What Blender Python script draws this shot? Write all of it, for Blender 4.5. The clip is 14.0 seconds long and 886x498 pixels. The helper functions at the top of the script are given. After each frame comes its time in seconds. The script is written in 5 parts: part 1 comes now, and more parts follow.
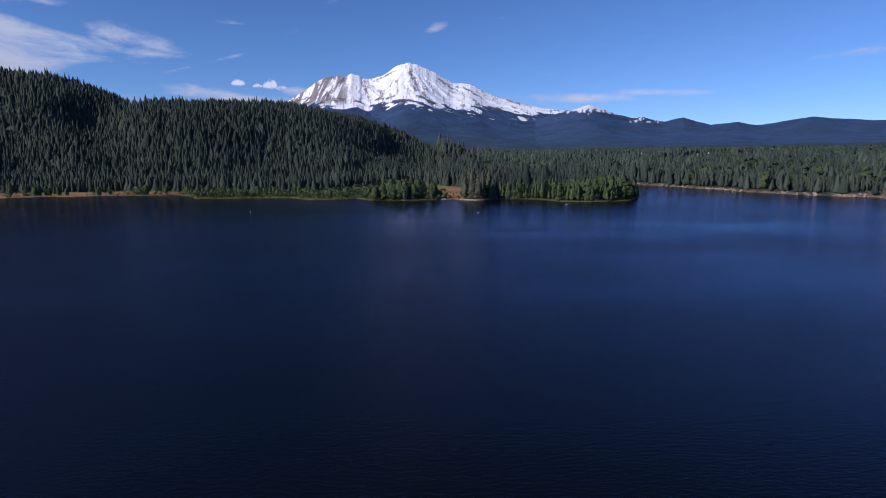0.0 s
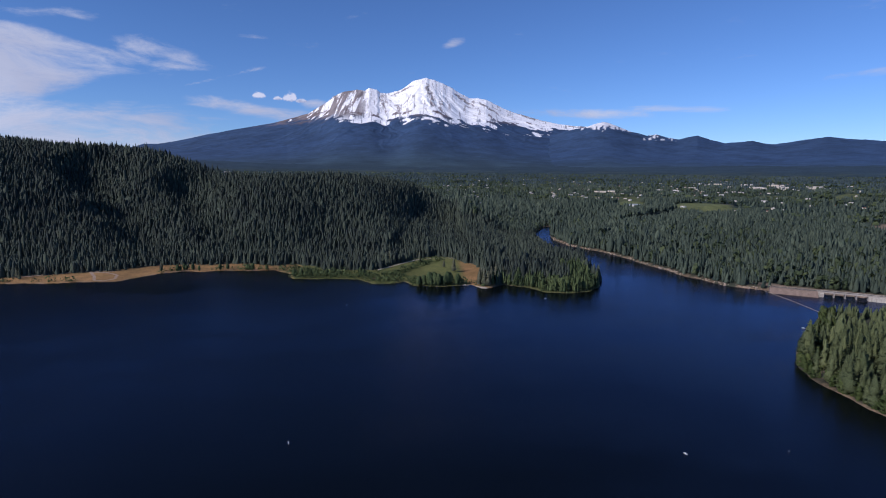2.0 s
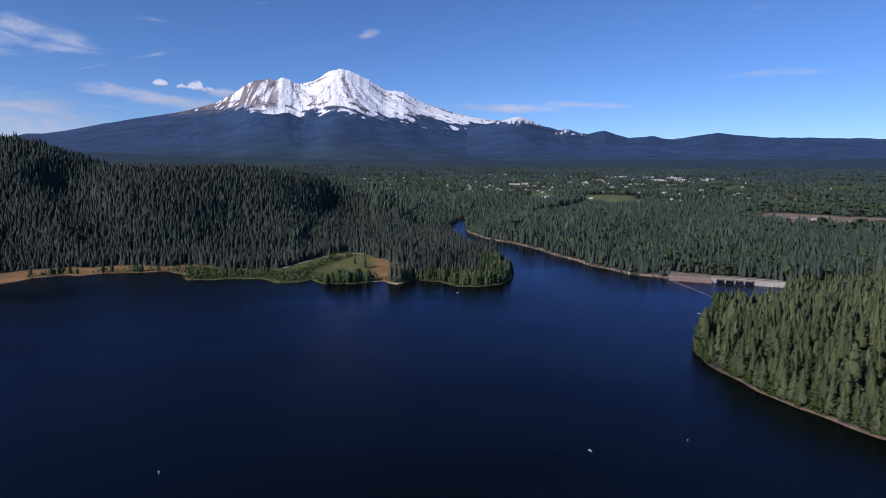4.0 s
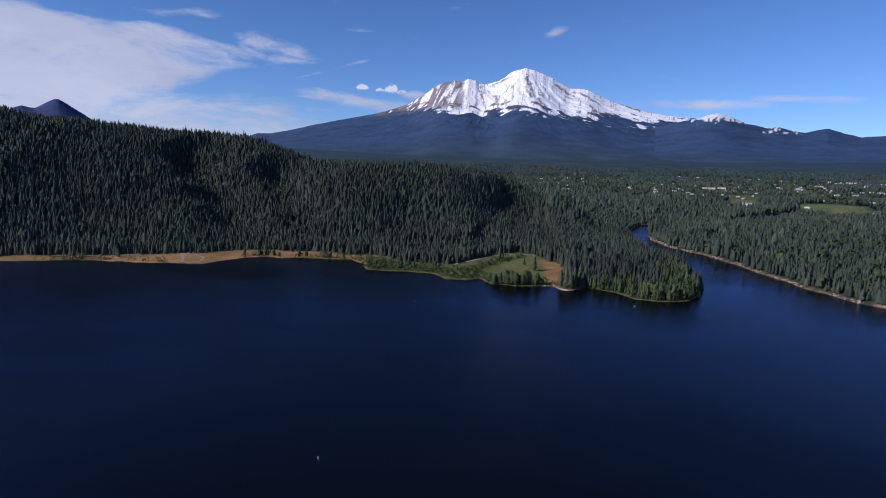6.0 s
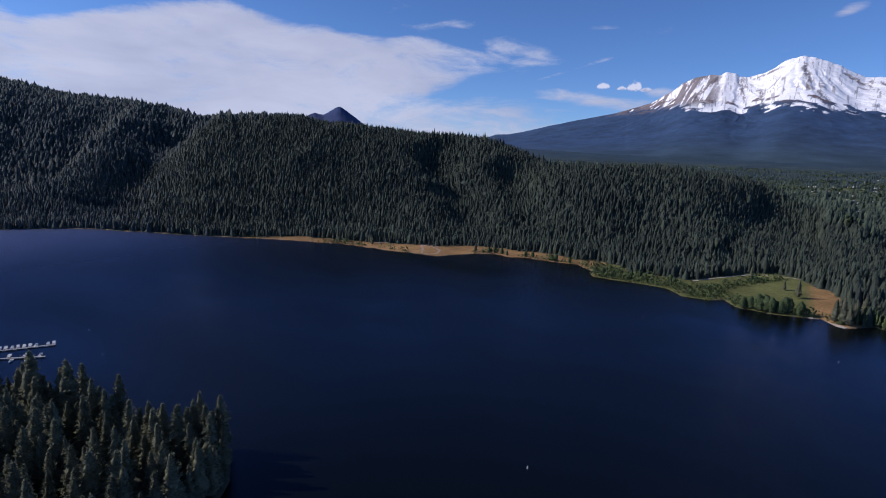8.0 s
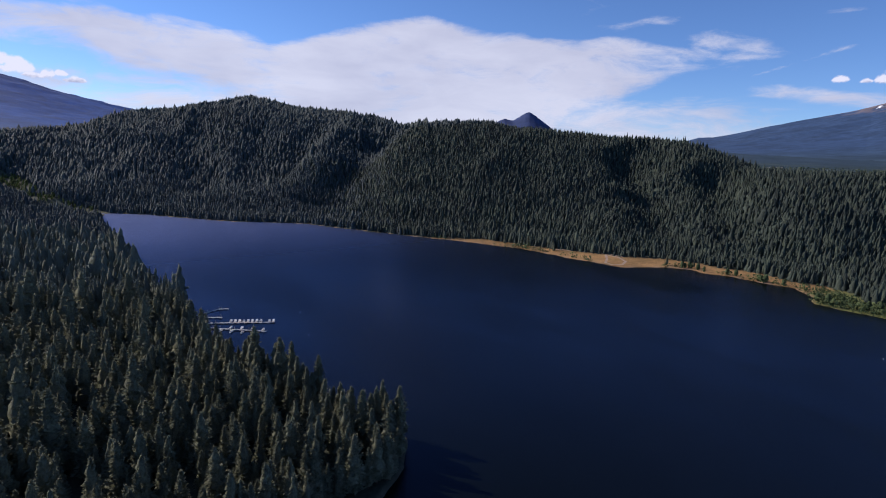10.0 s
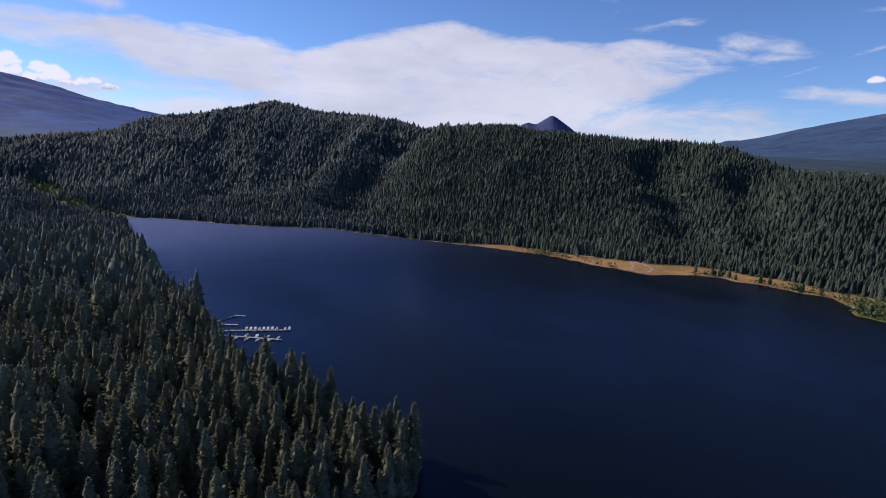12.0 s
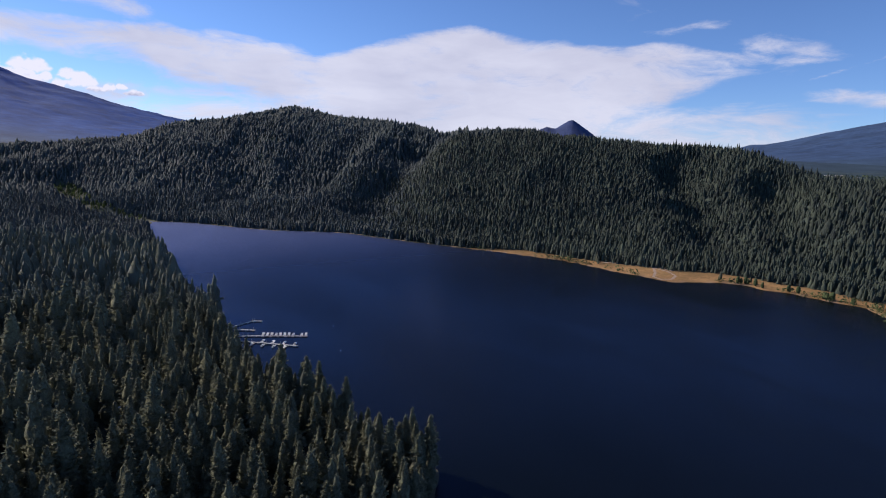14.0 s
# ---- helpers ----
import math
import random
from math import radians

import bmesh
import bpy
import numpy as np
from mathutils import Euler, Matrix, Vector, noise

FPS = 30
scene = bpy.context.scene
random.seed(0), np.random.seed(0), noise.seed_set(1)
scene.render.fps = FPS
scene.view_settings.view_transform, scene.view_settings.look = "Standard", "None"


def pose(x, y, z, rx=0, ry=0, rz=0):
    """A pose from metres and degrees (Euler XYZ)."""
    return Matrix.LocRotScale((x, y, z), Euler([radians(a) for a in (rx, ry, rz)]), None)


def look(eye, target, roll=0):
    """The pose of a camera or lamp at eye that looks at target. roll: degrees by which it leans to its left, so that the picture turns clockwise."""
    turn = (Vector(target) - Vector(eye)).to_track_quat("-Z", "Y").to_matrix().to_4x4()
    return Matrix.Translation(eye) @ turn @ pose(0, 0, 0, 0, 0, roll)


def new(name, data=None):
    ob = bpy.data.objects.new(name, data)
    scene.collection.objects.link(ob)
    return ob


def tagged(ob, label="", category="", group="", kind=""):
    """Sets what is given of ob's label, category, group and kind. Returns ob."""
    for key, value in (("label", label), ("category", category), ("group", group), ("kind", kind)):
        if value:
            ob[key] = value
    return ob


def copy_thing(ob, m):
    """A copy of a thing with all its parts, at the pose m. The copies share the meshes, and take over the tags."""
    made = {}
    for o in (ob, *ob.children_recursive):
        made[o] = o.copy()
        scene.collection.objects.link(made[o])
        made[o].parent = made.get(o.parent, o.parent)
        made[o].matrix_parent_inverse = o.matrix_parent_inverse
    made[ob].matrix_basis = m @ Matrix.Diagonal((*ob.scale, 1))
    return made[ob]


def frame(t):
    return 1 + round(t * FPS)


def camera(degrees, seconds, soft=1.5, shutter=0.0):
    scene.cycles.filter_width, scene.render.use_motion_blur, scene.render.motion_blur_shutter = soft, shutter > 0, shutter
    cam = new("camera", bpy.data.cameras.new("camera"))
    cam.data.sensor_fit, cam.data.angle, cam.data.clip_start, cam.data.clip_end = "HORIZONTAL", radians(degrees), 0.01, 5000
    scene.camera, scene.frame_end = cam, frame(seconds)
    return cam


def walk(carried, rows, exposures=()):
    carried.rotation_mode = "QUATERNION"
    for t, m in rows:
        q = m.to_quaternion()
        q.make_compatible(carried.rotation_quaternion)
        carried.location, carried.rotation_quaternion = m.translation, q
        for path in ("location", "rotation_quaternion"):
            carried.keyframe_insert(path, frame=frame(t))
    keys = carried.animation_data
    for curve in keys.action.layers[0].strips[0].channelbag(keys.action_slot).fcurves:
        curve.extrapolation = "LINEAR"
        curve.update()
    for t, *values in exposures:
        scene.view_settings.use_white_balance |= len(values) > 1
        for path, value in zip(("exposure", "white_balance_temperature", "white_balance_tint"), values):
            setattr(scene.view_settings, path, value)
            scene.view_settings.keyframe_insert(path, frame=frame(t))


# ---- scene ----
# ---- camera ----
# The plan is laid out in the place's own metres and drawn at the model scale S,
# which keeps the flight within the camera's permitted speed.
S = 0.21
cam = camera(78.84, 14.0, soft=1.05)
PATH = [
    (0, 0.832, 29.836, 5.766, -3.49, -9.20, 0.30),
    (0.5, 0.662, 29.794, 10.301, -4.53, -9.11, -0.12),
    (1, -0.283, 22.212, 16.329, -4.18, -8.51, -0.24),
    (1.5, -1.708, 9.656, 21.997, -2.75, -8.31, -0.36),
    (2, -3.292, -6.502, 25.423, -1.96, -8.11, -0.52),
    (2.2, -3.653, -13.450, 25.573, -1.75, -8.16, -0.49),
    (2.5, -3.9, -20.3, 25.6, -2.3, -8.25, -0.50),
    (2.9, -3.6, -22.6, 25.55, -5.2, -8.45, -0.52),
    (3.4, -2.3, -14.0, 25.4, -9.6, -8.65, -0.54),
    (3.9, -0.9, -4.2, 25.25, -10.6, -8.75, -0.56),
    (4.3, -0.160, -0.793, 25.173, -8.77, -8.79, -0.59),
    (4.5, -0.060, -0.561, 25.161, -7.24, -8.81, -0.71),
    (5, -0.030, 0.000, 25.160, -2.55, -8.94, -0.91),
    (5.5, -0.120, 0.600, 25.140, 2.58, -9.01, -1.24),
    (6, -0.163, 1.111, 25.130, 8.10, -9.16, -1.48),
    (6.5, -0.258, 1.665, 25.150, 13.56, -9.31, -1.65),
    (7, -0.428, 2.150, 25.160, 19.26, -9.44, -1.82),
    (7.5, -0.614, 2.420, 25.240, 25.63, -9.63, -2.10),
    (8, -0.771, 2.470, 25.500, 32.26, -9.88, -2.20),
    (8.5, -0.850, 2.500, 25.570, 38.51, -10.06, -2.25),
    (9, -0.900, 2.560, 25.580, 44.41, -10.19, -2.22),
    (9.5, -1.000, 2.75, 25.585, 49.0, -10.17, -2.18),
    (10.1, -1.200, 3.2, 25.590, 52.0, -10.08, -2.12),
    (10.8, -1.580, 3.85, 25.600, 53.2, -9.97, -2.06),
    (11.5, -2.055, 4.478, 25.624, 53.68, -9.87, -2.01),
    (12, -2.774, 4.960, 25.675, 54.06, -9.77, -1.98),
    (12.5, -3.313, 5.295, 25.702, 54.43, -9.61, -1.95),
    (13, -3.570, 5.482, 25.725, 54.72, -9.56, -1.96),
    (13.5, -3.795, 5.620, 25.725, 55.24, -9.48, -1.95),
    (14, -3.800, 5.640, 25.732, 55.99, -9.37, -1.95),
]
walk(cam, [(t, pose(x, y, z, 90 + pitch, roll, yaw)) for t, x, y, z, yaw, pitch, roll in PATH],
     exposures=[(0.0, -0.03, 5350, 21), (7.0, -0.03, 5350, 21), (8.5, 0.03, 5450, 21), (9.5, 0.23, 5600, 20), (11.5, 0.32, 5850, 20), (14.0, 0.34, 5850, 20)])

# ---- sky and sun ----
SUN_AZ, SUN_EL = -120.0, 32.0  # degrees, measured clockwise from +y
sky_world = bpy.data.worlds.new("sky")
scene.world = sky_world
sky_world.use_nodes = True
wn = sky_world.node_tree.nodes
wl = sky_world.node_tree.links
sky_tex = wn.new("ShaderNodeTexSky")
sky_tex.sky_type = "NISHITA"
sky_tex.sun_disc = False
sky_tex.sun_elevation = radians(SUN_EL)
sky_tex.sun_rotation = radians(SUN_AZ)
sky_tex.altitude = 1800
sky_tex.air_density = 1.0
sky_tex.dust_density = 0.2
sky_tex.ozone_density = 6.0
wl.new(sky_tex.outputs[0], wn["Background"].inputs[0])
wn["Background"].inputs[1].default_value = 0.095

sun_light = bpy.data.lights.new("sun", "SUN")
sun_light.energy = 4.2
sun_light.angle = radians(0.55)
sun_light.color = (1.0, 0.86, 0.66)
sun = new("sun", sun_light)
sd = Vector((math.sin(radians(SUN_AZ)) * math.cos(radians(SUN_EL)),
             math.cos(radians(SUN_AZ)) * math.cos(radians(SUN_EL)), math.sin(radians(SUN_EL))))
sun.matrix_world = look(sd * 400, (0, 0, 0))


# ---- noise and mesh tools ----
def hash01(i, j, seed):
    h = (i.astype(np.int64) * 374761393 + j.astype(np.int64) * 668265263 + seed * 974634541) & 0xFFFFFFFF
    h = ((h ^ (h >> 13)) * 1274126177) & 0xFFFFFFFF
    return ((h ^ (h >> 16)) & 0xFFFFFF) / float(0xFFFFFF)


def vnoise(x, y, seed=0):
    """Smooth value noise, 0 to 1."""
    i, j = np.floor(x), np.floor(y)
    u, v = x - i, y - j
    u, v = u * u * u * (u * (u * 6 - 15) + 10), v * v * v * (v * (v * 6 - 15) + 10)
    a, b = hash01(i, j, seed), hash01(i + 1, j, seed)
    c, d = hash01(i, j + 1, seed), hash01(i + 1, j + 1, seed)
    return (a * (1 - u) + b * u) * (1 - v) + (c * (1 - u) + d * u) * v


def fbm(x, y, octaves=4, seed=0):
    total, amp, norm = 0.0, 1.0, 0.0
    for k in range(octaves):
        total = total + amp * vnoise(x * 2 ** k, y * 2 ** k, seed + 17 * k)
        norm += amp
        amp *= 0.5
    return total / norm


def sat(v):
    return np.clip(v, 0.0, 1.0)


def smooth(v):
    v = sat(v)
    return v * v * (3 - 2 * v)


def mesh_from(name, verts, faces, mats=(), smooth_shade=False):
    """A mesh from numpy arrays of vertices and equal-sized faces."""
    me = bpy.data.meshes.new(name)
    n, k = faces.shape
    me.vertices.add(len(verts))
    me.vertices.foreach_set("co", np.asarray(verts, np.float32).ravel())
    me.loops.add(n * k)
    me.loops.foreach_set("vertex_index", np.asarray(faces, np.int32).ravel())
    me.polygons.add(n)
    me.polygons.foreach_set("loop_start", np.arange(0, n * k, k, dtype=np.int32))
    me.polygons.foreach_set("loop_total", np.full(n, k, np.int32))
    if smooth_shade:
        me.polygons.foreach_set("use_smooth", np.ones(n, bool))
    for m in mats:
        me.materials.append(m)
    me.update(calc_edges=True)
    return me


def point_value(me, name, values):
    a = me.attributes.new(name, "FLOAT", "POINT")
    a.data.foreach_set("value", np.asarray(values, np.float32))


def point_colour(me, name, rgb):
    a = me.attributes.new(name, "FLOAT_COLOR", "POINT")
    rgba = np.ones((len(rgb), 4), np.float32)
    rgba[:, :3] = rgb
    a.data.foreach_set("color", rgba.ravel())


def part(name, bm, material, parent, label=""):
    """Links a bmesh, in the plan's metres, as one mesh object under a thing."""
    me = bpy.data.meshes.new(name)
    bm.to_mesh(me)
    bm.free()
    me.transform(Matrix.Scale(S, 4))
    me.materials.append(material)
    ob = new(name, me)
    ob.parent = parent
    if label:
        ob["label"] = label
    return ob


def empty(name, x, y, z, turn=0.0):
    ob = new(name)
    ob.empty_display_size = 0.2
    ob.matrix_basis = pose(x * S, y * S, z * S, 0, 0, turn)
    return ob


def add_box(bm, x0, y0, z0, x1, y1, z1, bevel=0.0):
    m = Matrix.Translation(((x0 + x1) / 2, (y0 + y1) / 2, (z0 + z1) / 2)) @ Matrix.Diagonal((x1 - x0, y1 - y0, z1 - z0, 1))
    r = bmesh.ops.create_cube(bm, size=1.0, matrix=m)
    if bevel:
        es = list({e for v in r["verts"] for e in v.link_edges})
        bmesh.ops.bevel(bm, geom=es, offset=bevel, segments=1, affect="EDGES")
    return bm


# ---- materials ----
def material(name, roughness=0.8, specular=0.3):
    m = bpy.data.materials.new(name)
    m.use_nodes = True
    b = m.node_tree.nodes["Principled BSDF"]
    b.inputs["Roughness"].default_value = roughness
    b.inputs["Specular IOR Level"].default_value = specular
    return m, m.node_tree.nodes, m.node_tree.links, b


def noise_node(nodes, links, scale, detail=4.0, coord=None, rough=0.55):
    n = nodes.new("ShaderNodeTexNoise")
    n.inputs["Scale"].default_value = scale
    n.inputs["Detail"].default_value = detail
    n.inputs["Roughness"].default_value = rough
    if coord is None:
        tc = nodes.new("ShaderNodeTexCoord")
        coord = tc.outputs["Object"]
    links.new(coord, n.inputs["Vector"])
    return n.outputs["Fac"]


def ramp(nodes, links, fac, stops):
    r = nodes.new("ShaderNodeValToRGB")
    while len(r.color_ramp.elements) < len(stops):
        r.color_ramp.elements.new(0.5)
    for e, (p, c) in zip(r.color_ramp.elements, stops):
        e.position = p
        e.color = (*c, 1) if len(c) == 3 else c
    links.new(fac, r.inputs[0])
    return r.outputs[0]


def mix(nodes, links, kind, fac, a, b):
    m = nodes.new("ShaderNodeMix")
    m.data_type = "RGBA"
    m.blend_type = kind
    for sock, v in ((m.inputs[0], fac), (m.inputs[6], a), (m.inputs[7], b)):
        if isinstance(v, (int, float)):
            sock.default_value = v
        elif isinstance(v, tuple):
            sock.default_value = (*v, 1)
        else:
            links.new(v, sock)
    return m.outputs[2]


def bump(nodes, links, height, bsdf, strength, distance):
    b = nodes.new("ShaderNodeBump")
    b.inputs["Strength"].default_value = strength
    b.inputs["Distance"].default_value = distance
    links.new(height, b.inputs["Height"])
    links.new(b.outputs[0], bsdf.inputs["Normal"])


def plain(name, colour, roughness=0.7, grain=3.0, amount=0.35, metal=0.0):
    """A painted, wooden or concrete surface with grain and stains."""
    m, n, l, b = material(name, roughness)
    b.inputs["Metallic"].default_value = metal
    f1 = noise_node(n, l, grain, 6)
    f2 = noise_node(n, l, grain * 0.13, 3)
    lo = tuple(c * (1 - amount) for c in colour)
    hi = tuple(min(1, c * (1 + amount)) for c in colour)
    c1 = ramp(n, l, f1, ((0.3, lo), (0.7, hi)))
    c2 = ramp(n, l, f2, ((0.35, (0.75, 0.73, 0.7)), (0.65, (1, 1, 1))))
    l.new(mix(n, l, "MULTIPLY", 0.8, c1, c2), b.inputs["Base Color"])
    bump(n, l, f1, b, 0.3, 0.01)
    return m


def foliage(name, dark, light, through_light=0.3):
    m, n, l, b = material(name, 0.75, 0.2)
    a = n.new("ShaderNodeAttribute")
    a.attribute_name = "tint"
    tone = ramp(n, l, a.outputs["Fac"], ((0.0, dark), (1.0, light)))
    f = noise_node(n, l, 6.0, 4)
    grain = ramp(n, l, f, ((0.3, (0.6, 0.6, 0.62)), (0.7, (1.25, 1.22, 1.1))))
    leaf = mix(n, l, "MULTIPLY", 0.8, tone, grain)
    l.new(leaf, b.inputs["Base Color"])
    bump(n, l, noise_node(n, l, 9.0, 3), b, 0.8, 0.2)
    thin = n.new("ShaderNodeBsdfTranslucent")
    l.new(leaf, thin.inputs["Color"])
    both = n.new("ShaderNodeMixShader")
    both.inputs[0].default_value = through_light
    l.new(b.outputs[0], both.inputs[1])
    l.new(thin.outputs[0], both.inputs[2])
    l.new(both.outputs[0], n["Material Output"].inputs["Surface"])
    return m


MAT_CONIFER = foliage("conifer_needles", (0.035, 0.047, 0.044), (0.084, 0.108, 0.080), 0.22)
# paler, bluer copy of MAT_CONIFER: western haze is put into the colour
MAT_RIDGE_HAZED = foliage("ridge_needles_hazed", (0.052, 0.069, 0.074), (0.100, 0.126, 0.120), 0.22)
MAT_VALLEY = foliage("valley_needles", (0.044, 0.065, 0.054), (0.110, 0.144, 0.104), 0.22)
# bluish needles for the far woods, with air haze mixed into the tint
MAT_DISTANT_HAZED = foliage("distant_needles_hazed", (0.042, 0.068, 0.080), (0.096, 0.136, 0.146))
MAT_OLIVE = foliage("olive_leaves", (0.050, 0.074, 0.038), (0.110, 0.142, 0.068))
# near pines lightened: the sun-glare veil over them is in the colour
MAT_PINE_VEILED = foliage("pine_needles_veiled", (0.122, 0.130, 0.090), (0.222, 0.234, 0.158), 0.3)
# lightened above MAT_CONIFER; the point's sunlit look is in the colour
MAT_POINT_LIT = foliage("point_needles_lit", (0.086, 0.112, 0.054), (0.190, 0.226, 0.104), 0.3)
# southern pines greyed and lifted: the haze before them is painted in
MAT_SOUTH_HAZED = foliage("southern_needles_hazed", (0.116, 0.134, 0.114), (0.206, 0.230, 0.182), 0.3)
MAT_BROAD = foliage("broadleaf_foliage", (0.050, 0.078, 0.034), (0.125, 0.165, 0.068), 0.25)
MAT_WILLOW = foliage("willow_leaves", (0.055, 0.085, 0.028), (0.13, 0.165, 0.055), 0.4)
MAT_ROCK = plain("tan_rock", (0.36, 0.29, 0.22), 0.9, 6.0, 0.4)
MAT_BARK = plain("bark", (0.12, 0.075, 0.05), 0.9, 20.0, 0.5)


def ground_material():
    m, n, l, b = material("ground_cover", 0.95, 0.1)
    a = n.new("ShaderNodeAttribute")
    a.attribute_name = "cover"
    f1 = noise_node(n, l, 2.2, 6)
    f2 = noise_node(n, l, 0.22, 5)
    g1 = ramp(n, l, f1, ((0.25, (0.62, 0.62, 0.62)), (0.75, (1.3, 1.28, 1.22))))
    g2 = ramp(n, l, f2, ((0.3, (0.75, 0.78, 0.75)), (0.7, (1.2, 1.15, 1.1))))
    c = mix(n, l, "MULTIPLY", 1.0, mix(n, l, "MULTIPLY", 1.0, a.outputs["Color"], g1), g2)
    l.new(c, b.inputs["Base Color"])
    bump(n, l, f1, b, 0.6, 0.15)
    return m


def water_material():
    """Deep clear water: a dark blue body under a glossy surface with fine wind ripples."""
    m, n, l, b = material("lake_water", 1.0, 0.0)
    b.inputs["Base Color"].default_value = (0.0026, 0.0040, 0.0034, 1)
    tc = n.new("ShaderNodeTexCoord")
    mp = n.new("ShaderNodeMapping")
    mp.inputs["Rotation"].default_value = (0, 0, radians(20))
    mp.inputs["Scale"].default_value = (0.45, 1.0, 1.0)
    l.new(tc.outputs["Object"], mp.inputs[0])
    f1 = noise_node(n, l, 11.0, 4, mp.outputs[0], 0.62)
    f2 = noise_node(n, l, 0.06, 3, mp.outputs[0])
    calm = ramp(n, l, f2, ((0.35, (0.35, 0.35, 0.35)), (0.65, (1, 1, 1))))
    mul = n.new("ShaderNodeMath")
    mul.operation = "MULTIPLY"
    l.new(f1, mul.inputs[0])
    l.new(calm, mul.inputs[1])
    wave = n.new("ShaderNodeBump")
    wave.inputs["Strength"].default_value = 0.9
    wave.inputs["Distance"].default_value = 0.034
    l.new(mul.outputs[0], wave.inputs["Height"])
    gloss = n.new("ShaderNodeBsdfGlossy")
    gloss.inputs["Color"].default_value = (0.50, 0.56, 0.83, 1)
    # the wind reaches the western end, where the ripples are steeper
    at = n.new("ShaderNodeSeparateXYZ")
    l.new(tc.outputs["Object"], at.inputs[0])
    wind = n.new("ShaderNodeMapRange")
    wind.interpolation_type = "SMOOTHSTEP"
    for k, value in enumerate((-200 * S, -900 * S, 0.075, 0.40)):
        wind.inputs[k + 1].default_value = value
    l.new(at.outputs[0], wind.inputs[0])
    l.new(wind.outputs[0], gloss.inputs["Roughness"])
    fres = n.new("ShaderNodeFresnel")
    fres.inputs["IOR"].default_value = 1.24
    l.new(wave.outputs[0], gloss.inputs["Normal"])
    l.new(wave.outputs[0], fres.inputs["Normal"])
    both = n.new("ShaderNodeMixShader")
    l.new(fres.outputs[0], both.inputs[0])
    l.new(b.outputs[0], both.inputs[1])
    l.new(gloss.outputs[0], both.inputs[2])
    l.new(both.outputs[0], n["Material Output"].inputs["Surface"])
    return m


def mountain_material():
    m, n, l, b = material("snowy_mountain", 0.9, 0.15)
    a = n.new("ShaderNodeAttribute")
    a.attribute_name = "cover"
    f1 = noise_node(n, l, 0.05, 8, rough=0.65)
    g1 = ramp(n, l, f1, ((0.3, (0.8, 0.8, 0.82)), (0.7, (1.1, 1.1, 1.08))))
    l.new(mix(n, l, "MULTIPLY", 1.0, a.outputs["Color"], g1), b.inputs["Base Color"])
    bump(n, l, f1, b, 0.3, 3.0)
    return m


MAT_GROUND = ground_material()
MAT_WATER = water_material()
MAT_MOUNTAIN = mountain_material()

# ---- lake outline, in the plan's metres ----
NORTH_SHORE = [(-1074, 131), (-1030, 189), (-957, 238), (-895, 285), (-833, 377), (-730, 425), (-624, 476), (-590, 497),
               (-540, 520), (-493, 541), (-455, 540), (-418, 546), (-388, 551), (-351, 555), (-339, 579), (-324, 605), (-304, 619),
               (-281, 611), (-267, 622), (-197, 627), (-175, 600), (-163, 575), (-112, 575), (-86, 570), (-74, 545), (-46, 545),
               (-38, 560), (-22, 535), (15, 536), (35, 540), (48, 523), (60, 532), (71, 543), (94, 527), (107, 506), (133, 501), (158, 509)]
ARM = [(173, 530), (185, 575), (193, 642), (214, 727), (200, 800), (192, 900), (198, 960), (208, 1030), (222, 1090), (246, 1160), (270, 1200), (284, 1190), (268, 1130), (244, 1070), (229, 1000), (222, 950), (228, 869),
       (267, 781), (286, 678), (299, 594), (316, 541), (346, 519), (392, 499), (428, 480), (441, 463), (425, 434)]
EAST_SHORE = [(385, 425), (338, 427), (300, 381), (277, 356), (244, 322), (221, 290), (218, 271), (217, 231), (224, 207), (230, 188),
              (255, 120), (280, 20), (240, -90)]
SOUTH_SHORE = [(120, -190), (-40, -200), (-120, -120), (-150, -20), (-152, 70), (-150, 105), (-162, 128), (-182, 140), (-205, 132), (-250, 118),
               (-320, 108), (-372, 100), (-415, 106), (-440, 114), (-455, 108), (-520, 96), (-597, 97), (-640, 110), (-655, 104),
               (-774, 111), (-900, 112), (-989, 120)]
LAKE = NORTH_SHORE + ARM + EAST_SHORE + SOUTH_SHORE


def seg_dist(x, y, poly, closed):
    """Distance to a polyline, and the fractional index of its nearest point."""
    best = np.full(x.shape, 1e18)
    where = np.zeros(x.shape)
    n = len(poly)
    for k in range(n if closed else n - 1):
        (ax, ay), (bx, by) = poly[k][:2], poly[(k + 1) % n][:2]
        dx, dy = bx - ax, by - ay
        u = sat(((x - ax) * dx + (y - ay) * dy) / (dx * dx + dy * dy))
        d2 = (x - ax - u * dx) ** 2 + (y - ay - u * dy) ** 2
        m = d2 < best
        best = np.where(m, d2, best)
        where = np.where(m, k + u, where)
    return np.sqrt(best), where


def shore_distance(x, y):
    """Metres from the lake's edge, positive on land."""
    d, _ = seg_dist(x, y, LAKE, True)
    inside = np.zeros(x.shape, bool)
    n = len(LAKE)
    for k in range(n):
        (ax, ay), (bx, by) = LAKE[k], LAKE[(k + 1) % n]
        if ay != by:
            cross = ((ay > y) != (by > y)) & (x < (bx - ax) * (y - ay) / (by - ay) + ax)
            inside ^= cross
    wob = (fbm(x / 26, y / 26, 3, 5) - 0.5) * 9
    return np.where(inside, -d, d) + wob * np.exp(-(d / 30) ** 2)


def rocky(x, y):
    """How far a place belongs to the stony bank along the eastern arm."""
    d, s = seg_dist(x, y, EAST_BANK, False)
    return smooth((42 - d) / 14)


EAST_BANK = [(222, 950), (228, 869), (267, 781), (286, 678), (299, 594), (316, 541), (346, 519)]


